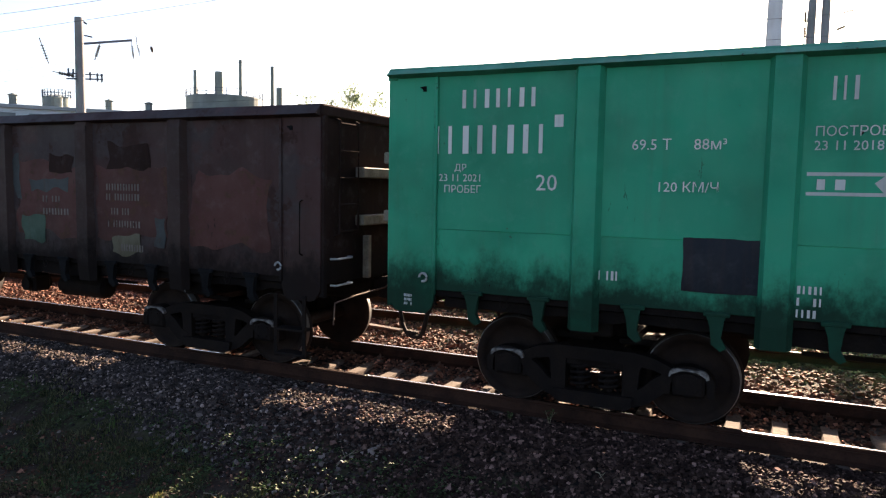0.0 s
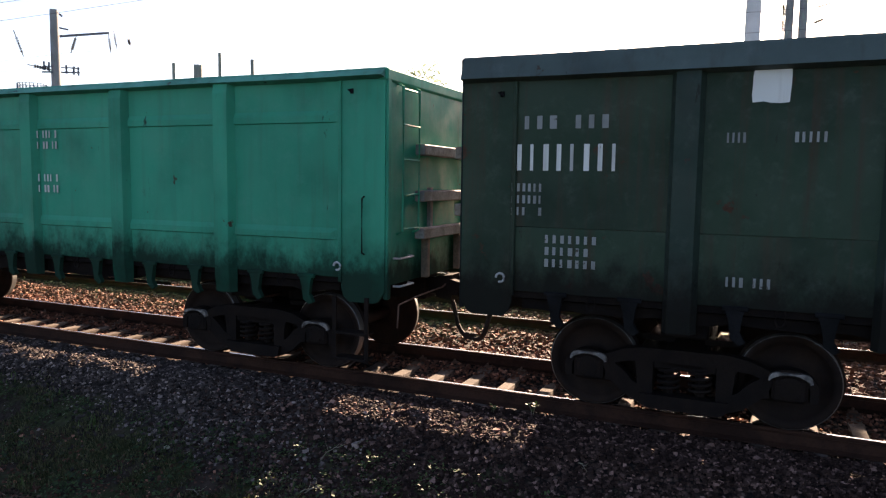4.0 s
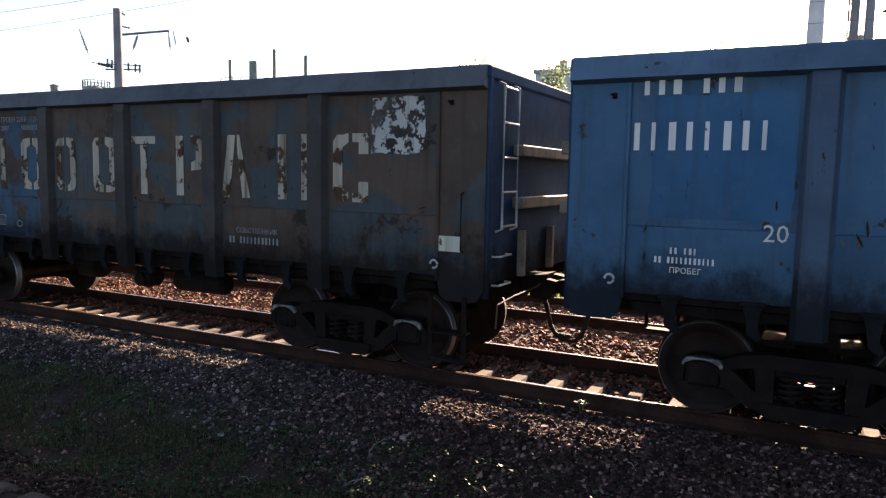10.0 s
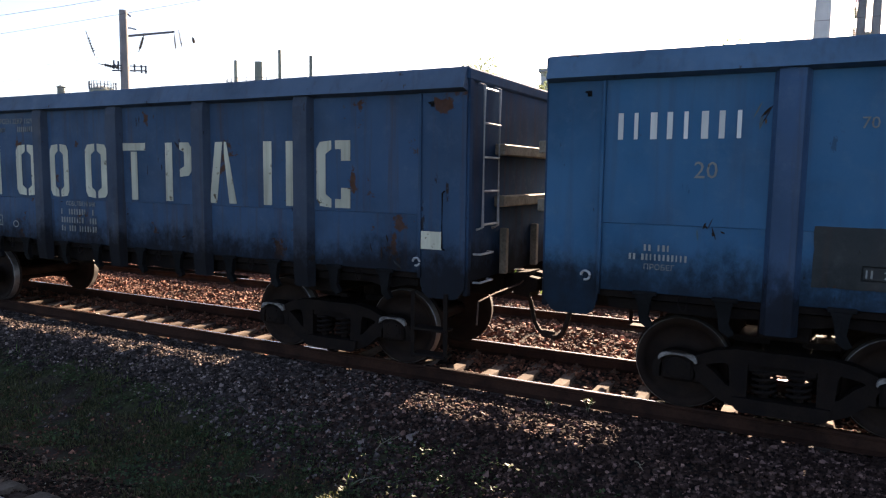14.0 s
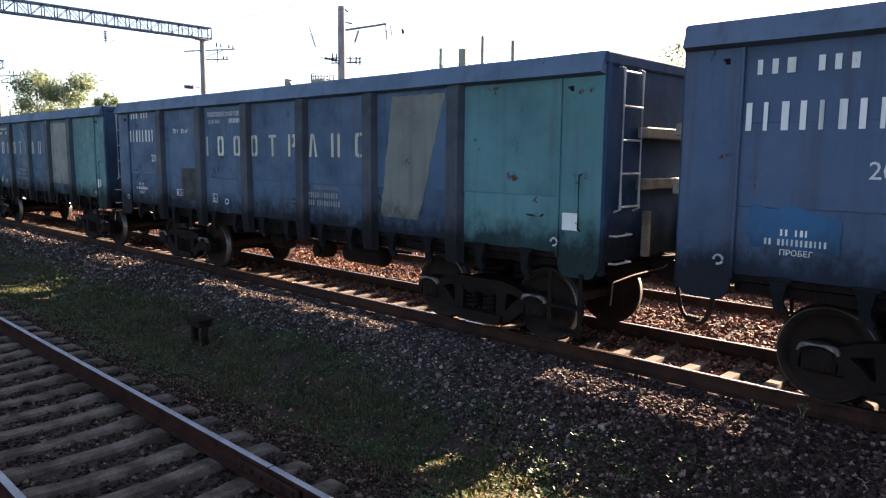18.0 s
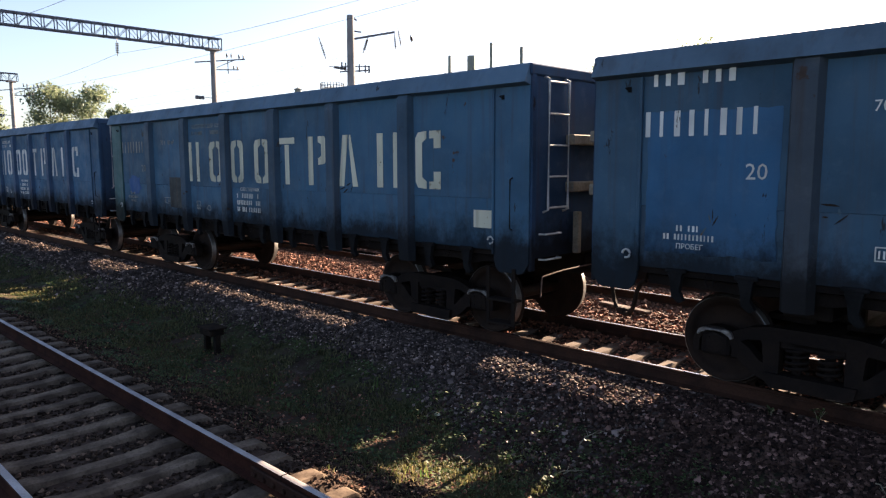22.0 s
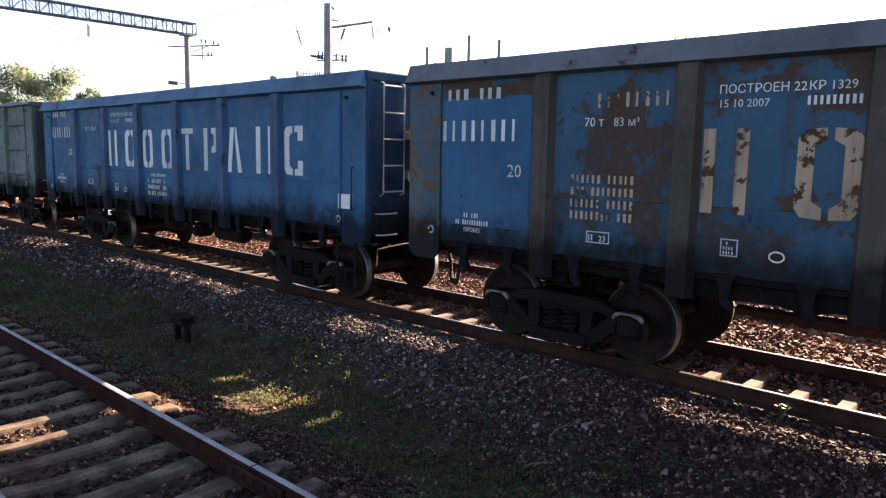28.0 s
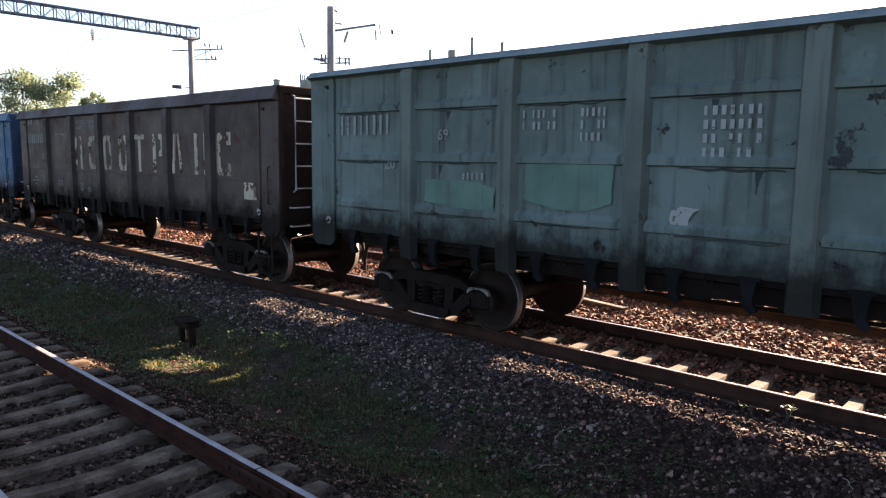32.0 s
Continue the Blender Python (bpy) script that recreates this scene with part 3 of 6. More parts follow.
def lug_build(bm):
    """A rope lug: a short bent bar on a small plate."""
    box(bm, -0.022, 0.022, -0.008, 0.01, -0.028, 0.028, 0.004)
    tube(bm, [(-0.012, 0.0, 0.02), (-0.03, -0.035, 0.012), (0.0, -0.045, -0.004), (0.026, -0.035, -0.018), (0.012, 0.0, -0.022)], 0.008, 6)


def handle_build(bm):
    tube(bm, [(0, 0.0, 1.55), (0, -0.05, 1.57), (0, -0.05, 2.18), (0, 0.0, 2.20)], 0.010, 6)


def step_build(bm):
    """A shunter's step: two hangers and two treads under the corner."""
    for x in (-0.26, 0.16):
        box(bm, x - 0.025, x + 0.025, -0.01, 0.01, 0.30, 1.06)
    for z in (0.32, 0.62):
        box(bm, -0.27, 0.17, -0.03, 0.16, z, z + 0.03, 0.005)


def tank_build(bm):
    lathe(bm, [(0.0, -0.52), (0.10, -0.51), (0.15, -0.47), (0.16, -0.42), (0.16, 0.42), (0.15, 0.47), (0.10, 0.51), (0.0, 0.52)], 18, "x")
    for x in (-0.3, 0.3):
        box(bm, x - 0.02, x + 0.02, -0.05, 0.05, 0.1, 0.42)


def cylinder_build(bm):
    lathe(bm, [(0.0, -0.28), (0.16, -0.27), (0.19, -0.22), (0.19, 0.16), (0.13, 0.24), (0.05, 0.30), (0.0, 0.34)], 18, "x")
    box(bm, -0.16, 0.16, -0.1, 0.1, 0.1, 0.42, 0.01)


def valve_build(bm):
    box(bm, -0.14, 0.14, -0.14, 0.14, -0.12, 0.16, 0.03)
    lathe(bm, [(0.10, -0.2), (0.10, 0.2)], 12, "y")
    box(bm, -0.05, 0.05, -0.05, 0.05, 0.1, 0.45)


def underframe_build(bm):
    box(bm, 0.1, BODY - 0.1, -0.19, 0.19, 0.86, 1.22, 0.02)
    box(bm, 0.02, BODY - 0.02, -1.40, 1.40, 1.20, 1.255)
    for x in RIBS:
        box(bm, x - 0.07, x + 0.07, -1.44, 1.44, 1.02, 1.20, 0.01)
    for x in (2.25, 10.9):
        box(bm, x - 0.22, x + 0.22, -1.30, 1.30, 0.90, 1.2, 0.02)
    beam(bm, (4.2, -0.55, 0.80), (8.9, -0.5, 0.82), 0.04)
    beam(bm, (3.6, 0.5, 0.72), (9.6, 0.5, 0.75), 0.05)


def end_build(top, style):
    """One end wall facing +x at x = 0, with its sheet, corner angles and top rail."""
    def build(bm):
        box(bm, -0.02, 0.0, -1.44, 1.44, 1.2, top - 0.02)
    return build


def angle_build(top):
    return lambda bm: box(bm, -0.03, 0.03, -0.04, 0.04, 1.05, top - 0.05, 0.008)


def end_rail_build(top):
    return lambda bm: box(bm, -0.10, 0.035, -1.5, 1.5, top - 0.14, top, 0.02)


def stake_build(bm):
    box(bm, 0.0, 0.09, -0.04, 0.04, 1.2, 1.75, 0.01)


def end_beam_build(bm):
    box(bm, 0.0, 0.13, -0.74, 1.40, -0.065, 0.065, 0.012)


def end_post_build(bm):
    box(bm, 0.0, 0.05, -0.04, 0.04, 0.0, 0.48, 0.006)


def chord_build(low, top):
    def build(bm):
        # the upper rail of the side, a pressed box, a little uneven from many loadings
        o = [(-1.47, low), (-1.600, low + 0.03), (-1.515, top - 0.025), (-1.495, top), (-1.43, top), (-1.43, low)]
        rows = []
        for i in range(27):
            x = BODY * i / 26
            d = 0.010 * noise.noise((x * 0.8, top * 7, 1.0))
            rows.append([bm.verts.new((x, y + d, z + d)) for y, z in o])
        for a, b in zip(rows, rows[1:]):
            for k in range(6):
                bm.faces.new((a[k], a[(k + 1) % 6], b[(k + 1) % 6], b[k]))
        bm.faces.new(rows[0])
        bm.faces.new(rows[-1])
        bmesh.ops.recalc_face_normals(bm, faces=bm.faces)
    return build


def sill_build(bm):
    box(bm, 0.56, BODY - 0.56, -1.445, -1.40, FLOOR - 0.07, FLOOR + 0.05)


# lettering ------------------------------------------------------------------
M_WHITE = paint("white_stencil_paint", (0.72, 0.72, 0.68), 0.16, 9.0, (0.25, 0.20, 0.16), 0.25, dirt=0.0, rough=0.6)
M_CREAM = paint("cream_stencil_paint", (0.62, 0.60, 0.47), 0.24, 6.0, (0.16, 0.12, 0.08), 0.4, dirt=0.0, rough=0.6)
M_TAN = paint("flaking_tan_paint", (0.46, 0.33, 0.225), 0.44, 3.5, (0.12, 0.066, 0.042), 0.8, dirt=0.0, rough=0.6)
M_WORN = paint("flaking_cream_paint", (0.46, 0.41, 0.32), 0.48, 3.5, (0.11, 0.07, 0.045), 0.8, dirt=0.0, rough=0.6)
M_GHOST = paint("ghostly_worn_lettering", (0.21, 0.175, 0.155), 0.3, 9.0, (0.07, 0.05, 0.045), 0.4, dirt=0.0, rough=0.7)
M_GRUNGE = paint("torn_poster_paper", (0.55, 0.54, 0.50), 0.52, 6.0, (0.05, 0.045, 0.04), 0.3, dirt=0.0, rough=0.7)
M_FAINT = paint("faded_grey_lettering", (0.30, 0.31, 0.30), 0.3, 9.0, (0.14, 0.12, 0.10), 0.4, dirt=0.0, rough=0.7)
TEXTS = {}


def words(body, size, material):
    """A mesh of readable words, in the built-in font."""
    key = (body, size, material.name)
    if key not in TEXTS:
        c = bpy.data.curves.new("words", "FONT")
        c.body, c.size, c.resolution_u, c.extrude = body, size, 2, 0.0015
        c.space_line = 0.95
        o = new("words", c)
        o.matrix_world = Matrix.Identity(4)
        bpy.context.view_layer.update()
        me = bpy.data.meshes.new_from_object(o.evaluated_get(bpy.context.evaluated_depsgraph_get()))
        bpy.data.objects.remove(o)
        bpy.data.curves.remove(c)
        me.transform(pose(0, 0, 0, 90))
        me.materials.clear()
        me.materials.append(material)
        TEXTS[key] = me
    return TEXTS[key]


def write(parent, body, x, z, size, material, y=-HALF - 0.02):
    tagged(part("lettering", words(body, size, material), None, parent, at=(x, y, z)), kind="stuff")


def bars_build(n, w, h, fill, rows, gap=0.5):
    """Rows of small upright bars, for lines that stay unread."""
    def build(bm):
        rnd = random.Random(n * 31 + rows)
        for r in range(rows):
            z = -r * h * (1 + gap)
            for i in range(n):
                if rnd.random() < 0.10:
                    continue
                s = w / n
                k = s * fill * rnd.uniform(0.45, 0.8)
                box(bm, i * s, i * s + k, -0.003, 0.0, z - h, z)
    return build


def bars(parent, x, z, n, w, h, material, rows=1, fill=0.72, y=-HALF - 0.018):
    """Plain bars in place of a number or a name; large ones are objects of their own."""
    if rows == 1 and h >= 0.14:
        s = w / n
        for i in range(n):
            k = round(s * (0.24 if i % 3 == 1 else 0.40 if i % 3 else 0.33), 3)
            part("sign_bar", shared(("sign_bar", k, h), material, lambda bm: box(bm, 0, k, -0.003, 0.0, -h, 0.0)), None, parent, at=(x + i * s, y, z))
    else:
        o = part("small_print", shared(("small_print", n, w, h, rows, fill), material, bars_build(n, w, h, fill, rows)), None, parent, at=(x, y, z))
        tagged(o, kind="stuff")


# the big painted sign: nine stencilled shapes, each of two or three plain strokes: (left, right, kind)
SIGN = [(4.08, 4.52, "pair"), (4.95, 5.48, "ring"), (5.82, 6.26, "ring"), (6.66, 7.15, "ring"), (7.50, 7.97, "tee"), (8.37, 8.87, "flag"), (9.20, 9.68, "tent"),
        (10.14, 10.64, "pair"), (10.98, 11.48, "hook")]


def shape_build(w, h, kind):
    def build(bm):
        s = 0.27 * w
        y0, y1 = -0.003, 0.0
        g = 0.035 * h
        if kind == "pair":
            box(bm, 0, s, y0, y1, 0, h)
            box(bm, w - s, w, y0, y1, 0, h)
        elif kind == "ring":
            for a, q in ((0, 1), (w, -1)):
                slab(bm, [(a, 0.12 * h), (a + q * 0.4 * s, 0.02 * h), (a + q * (w / 2 - g), 0), (a + q * (w / 2 - g), 0.13 * h), (a + q * s, 0.2 * h), (a + q * s, 0.8 * h),
                          (a + q * (w / 2 - g), 0.87 * h), (a + q * (w / 2 - g), h), (a + q * 0.4 * s, 0.98 * h), (a, 0.88 * h)], y0, y1)
        elif kind == "tee":
            box(bm, 0, w, y0, y1, 0.87 * h, h)
            box(bm, w / 2 - s / 2, w / 2 + s / 2, y0, y1, 0, 0.85 * h)
        elif kind == "flag":
            box(bm, 0, s, y0, y1, 0, h)
            slab(bm, [(w / 2 + g, 0.42 * h), (w - 0.4 * s, 0.44 * h), (w, 0.52 * h), (w, 0.92 * h), (w - 0.4 * s, h), (w / 2 + g, h), (w / 2 + g, 0.88 * h), (w - s, 0.84 * h),
                      (w - s, 0.6 * h), (w / 2 + g, 0.55 * h)], y0, y1)
        elif kind == "tent":
            slab(bm, [(0, 0), (s, 0), (w / 2, h), (w / 2 - s, h)], y0, y1)
            slab(bm, [(w - s, 0), (w, 0), (w / 2 + s * 0.5, h), (w / 2 + g, h), (w / 2 + g, 0.8 * h)], y0, y1)
        else:
            slab(bm, [(0, 0.12 * h), (0.4 * s, 0.02 * h), (w / 2 - g, 0), (w / 2 - g, 0.13 * h), (s, 0.2 * h), (s, 0.8 * h), (w / 2 - g, 0.87 * h), (w / 2 - g, h),
                      (0.4 * s, 0.98 * h), (0, 0.88 * h)], y0, y1)
            for a, b in ((0.0, 0.3), (0.7, 1.0)):
                box(bm, w / 2 + g, w, y0, y1, (0 if a == 0 else 0.87) * h, (0.13 if a == 0 else 1.0) * h)
                box(bm, w - s, w, y0, y1, (0.13 if a == 0 else a) * h, (b if a == 0 else 0.87) * h)
    return build


def big_sign(wagon, material, z=2.02, h=0.80, x0=None, pitch=0.57, width=0.23, shift=0.0, spots=None):
    for i, (a, b, kind) in enumerate(SIGN):
        if spots:
            a, b = spots[i], spots[i] + (width if h < 0.5 else 0.46)
        if x0 is not None:
            a, b = x0 + pitch * i, x0 + pitch * i + width
        w = round(b - a, 3)
        part("sign_shape", shared(("sign_shape", w, h, kind), material, shape_build(w, h, kind)), None, wagon, at=(a + shift, -HALF - 0.016, z))


def ragged(outline, amount=0.022, step=0.07):
    """The outline with brushed, uneven edges."""
    out = []
    f = 9.0 if amount < 0.03 else 4.0
    for i, (x0, z0) in enumerate(outline):
        x1, z1 = outline[(i + 1) % len(outline)]
        n = max(1, int(math.hypot(x1 - x0, z1 - z0) / step))
        for j in range(n):
            x, z = x0 + (x1 - x0) * j / n, z0 + (z1 - z0) * j / n
            out.append((x + amount * noise.noise((x * f, z * f, 1.5)), z + amount * noise.noise((x * f, z * f, 7.5))))
    return out


def patch_build(outline, fray):
    return lambda bm: slab(bm, ragged(outline, fray, 0.06) if fray else outline, -0.002, 0.0)


def patch(wagon, name, material, outline, y=-HALF - 0.014, label="", fray=None):
    if fray is None:
        fray = 0.025 if name in ("paint_patch", "poster") else 0.008 if name == "dark_panel" else 0.0
    part(name, shared((name, tuple(outline)), material, patch_build(outline, fray)), None, wagon, label, (0, y, 0))


def rect(x0, x1, z0, z1):
    return [(x0, z0), (x1, z0), (x1, z1), (x0, z1)]


# paints -------------------------------------------------------------------
P = {
    "green": paint("fresh_green_paint", (0.016, 0.331, 0.183), 0.06, 3.0, streak=0.12, rough=0.35),
    "brown": paint("rusty_oxide_paint", (0.058, 0.026, 0.023), 0.36, 1.6, (0.055, 0.024, 0.018), 0.5, (0.045, 0.031, 0.030)),
    "bottle": paint("dull_bottle_green_paint", (0.027, 0.053, 0.032), 0.2, 2.0, streak=0.5),
    "green2": paint("bright_green_paint", (0.024, 0.314, 0.19), 0.10, 3.0, streak=0.2, rough=0.4),
    "blue": paint("blue_wagon_paint", (0.034, 0.112, 0.203), 0.12, 3.0, streak=0.25),
    "blue_old": paint("scratched_blue_paint", (0.044, 0.117, 0.197), 0.24, 2.8, (0.07, 0.05, 0.04), 0.4),
    "blue_rust": paint("peeling_blue_paint", (0.027, 0.090, 0.150), 0.53, 1.0, (0.092, 0.057, 0.040), 0.5),
    "blue_dark": paint("dim_blue_paint", (0.032, 0.078, 0.148), 0.27, 2.0, streak=0.5),
    "blue_pale": paint("faded_slate_blue_paint", (0.06, 0.1, 0.164), 0.15, 2.0, streak=0.35),
    "teal_blue": paint("petrol_blue_paint", (0.037, 0.112, 0.188), 0.14, 2.4, streak=0.35),
    "teal": paint("pale_turquoise_paint", (0.111, 0.34, 0.357), 0.16, 3.0, streak=0.25),
    "teal_dull": paint("weathered_turquoise_paint", (0.078, 0.205, 0.215), 0.2, 3.0, streak=0.3),
    "ash_dull": paint("weathered_ash_grey_paint", (0.20, 0.21, 0.185), 0.18, 3.0, streak=0.3),
    "ash": paint("ash_grey_repair_paint", (0.32, 0.336, 0.296), 0.14, 3.0, streak=0.2),
    "petrol": paint("dull_petrol_blue_paint", (0.036, 0.094, 0.150), 0.16, 2.4, streak=0.4),
    "azure": paint("thin_azure_touch_up_paint", (0.050, 0.155, 0.225), 0.34, 3.0, (0.045, 0.075, 0.10), streak=0.4),
    "vivid": paint("vivid_blue_paint", (0.029, 0.115, 0.222), 0.08, 3.0, streak=0.18),
    "sage": paint("sooty_sage_green_paint", (0.128, 0.176, 0.164), 0.22, 2.0, (0.045, 0.044, 0.040), 0.7, (0.098, 0.132, 0.118)),
    "jade": paint("jade_green_repaint", (0.108, 0.205, 0.168), 0.24, 2.0, streak=0.4),
    "soot": paint("sooty_brown_paint", (0.075, 0.058, 0.052), 0.3, 1.8, streak=0.5),
    "slate": paint("dark_patch_paint", (0.022, 0.025, 0.034), 0.1, 3.0, dirt=0.3),
    "olive": paint("dark_olive_patch_paint", (0.036, 0.042, 0.044), 0.2, 3.0, dirt=0.3),
    "indigo": paint("darker_blue_patch_paint", (0.022, 0.088, 0.24), 0.08, 3.0, dirt=0.3),
    "brick": paint("reddish_patch_paint", (0.086, 0.030, 0.025), 0.4, 3.0, dirt=0.3),
    "verdigris": paint("dull_blue_green_paint", (0.055, 0.13, 0.14), 0.2, 3.0),
    "tan": paint("dull_tan_patch_paint", (0.13, 0.115, 0.075), 0.2, 3.0, dirt=0.3),
    "moss": paint("dull_moss_patch_paint", (0.055, 0.10, 0.07), 0.2, 3.0, dirt=0.3),
    # end coats, shade painted in as darker colour; umber also makes side patches
    "umber": paint("dark_umber_paint", (0.036, 0.022, 0.019), 0.06, 3.0, streak=0.15, rough=0.95, gloss=0.02, relief=0.05),
    "pine": paint("shaded_pine_end_paint", (0.018, 0.031, 0.031), 0.06, 3.0, streak=0.15, rough=0.95, gloss=0.02, relief=0.05),
    "brown_blue": paint("brown_rusted_blue_paint", (0.088, 0.060, 0.044), 0.30, 1.6, (0.045, 0.033, 0.027), 0.5, (0.046, 0.062, 0.068)),
    "drab": paint("sooty_drab_frame_paint", (0.050, 0.053, 0.052), 0.36, 1.6, (0.045, 0.036, 0.030), 0.5, (0.036, 0.046, 0.052)),
    "steel_blue": paint("dull_steel_blue_paint", (0.056, 0.108, 0.172), 0.18, 2.2, streak=0.4),
    "scar": paint("bare_rusty_scrape", (0.030, 0.022, 0.020), 0.3, 6.0, (0.075, 0.038, 0.024), 0.3, dirt=0.0, rough=0.85, gloss=0.05),
    # end coat of the blue wagons, darkened for the shade on the ends
    "navy": paint("shaded_navy_end_paint", (0.030, 0.066, 0.125), 0.10, 3.0, streak=0.3, rough=0.8, gloss=0.08, relief=0.1),
    "rusty": paint("rust_stained_slate_paint", (0.10, 0.10, 0.105), 0.34, 2.0, (0.10, 0.062, 0.045), 0.5, (0.115, 0.085, 0.068)),
    "ochre": paint("ochre_rusted_blue_paint", (0.055, 0.098, 0.13), 0.50, 1.3, (0.19, 0.10, 0.045), 0.4, (0.085, 0.10, 0.105)),
    # the sage coat darkened for an end wall in shade
    "sage_end": paint("shaded_sooty_sage_end_paint", (0.07, 0.10, 0.102), 0.2, 3.0, (0.03, 0.03, 0.03), 0.5, rough=0.85, gloss=0.06),
    # painted shade below the pressed ridges, and soot runs
    "smear": paint("ridge_shade_and_soot", (0.05, 0.064, 0.066), 0.2, 5.0, (0.06, 0.065, 0.06), 0.3, dirt=0.0, rough=0.9, gloss=0.03),
    "rose": paint("dull_rose_patch_paint", (0.125, 0.040, 0.036), 0.3, 3.0, (0.055, 0.024, 0.018), 0.4, dirt=0.3),
    "dusk": paint("bluish_grey_patch_paint", (0.055, 0.062, 0.062), 0.3, 3.0, dirt=0.3),
}


RIB_BASE = {"blue": (0.04, 0.092, 0.176), "blue_old": (0.056, 0.096, 0.152), "blue_rust": (0.056, 0.068, 0.088), "blue_dark": (0.04, 0.06, 0.096), "blue_pale": (0.056, 0.076, 0.108),
            "teal_blue": (0.04, 0.084, 0.132), "petrol": (0.044, 0.060, 0.078), "vivid": (0.044, 0.1, 0.196), "sage": (0.13, 0.16, 0.142), "brown": (0.048, 0.026, 0.022), "bottle": (0.025, 0.045, 0.034),
            "steel_blue": (0.05, 0.06, 0.078), "drab": (0.052, 0.047, 0.042), "rusty": (0.078, 0.061, 0.049), "soot": (0.048, 0.038, 0.036)}
for k, c in RIB_BASE.items():
    P[k + "_rib"] = paint("grimy_rib_paint_" + k, c, 0.22, 2.6, (0.075, 0.05, 0.04), 0.55)


# upper rails: the coats made paler, with sky light put into the colour
for k in ("blue", "blue_old", "blue_dark", "blue_pale", "teal_blue", "petrol", "vivid", "steel_blue", "sage", "drab", "rusty", "bottle", "green", "green2"):
    c = P[k].node_tree.nodes["Mix"].inputs[6].default_value[:3]
    P[k + "_chord"] = paint("skylit_rail_paint_" + k, tuple(0.78 * v + d for v, d in zip(c, (0.052, 0.060, 0.070))), 0.16, 3.0, (0.08, 0.055, 0.045), 0.3)


def bogie(wagon, x):
    b = part("bogie", shared("bogie", M_STEEL, bolster_build), None, wagon, "black cast-steel three-piece bogie", (x, 0, 0))
    for s in (-1, 1):
        f = part("side_frame", shared("side_frame", M_STEEL, side_frame_build), None, b, at=(0, s * 1.03, 0))
        f.rotation_euler = (0, 0, 0 if s < 0 else math.pi)
        part("spring", shared("spring", M_STEEL, spring_build), None, b, "coil springs", (0, s * 1.02, 0))
        for a in (-0.95, 0.95):
            if s < 0:
                part("arch_lip", shared("arch_lip", M_ARCH_HIGHLIGHT, arch_lip_build), None, b, "pale dusty rim of the axle arch with its highlight painted in", (a, -1.105, WHEEL_R))
            o = part("axle_box", shared("axle_box", M_STEEL, axle_box_build), None, b, at=(a, s * 1.04, WHEEL_R))
            o.rotation_euler = (0, 0, 0 if s < 0 else math.pi)
    return b


WHEELSETS = []
LADDER_PALE = ("blue", "blue_old", "blue_rust", "blue_dark", "blue_pale", "teal_blue", "petrol", "vivid", "steel_blue", "soot")


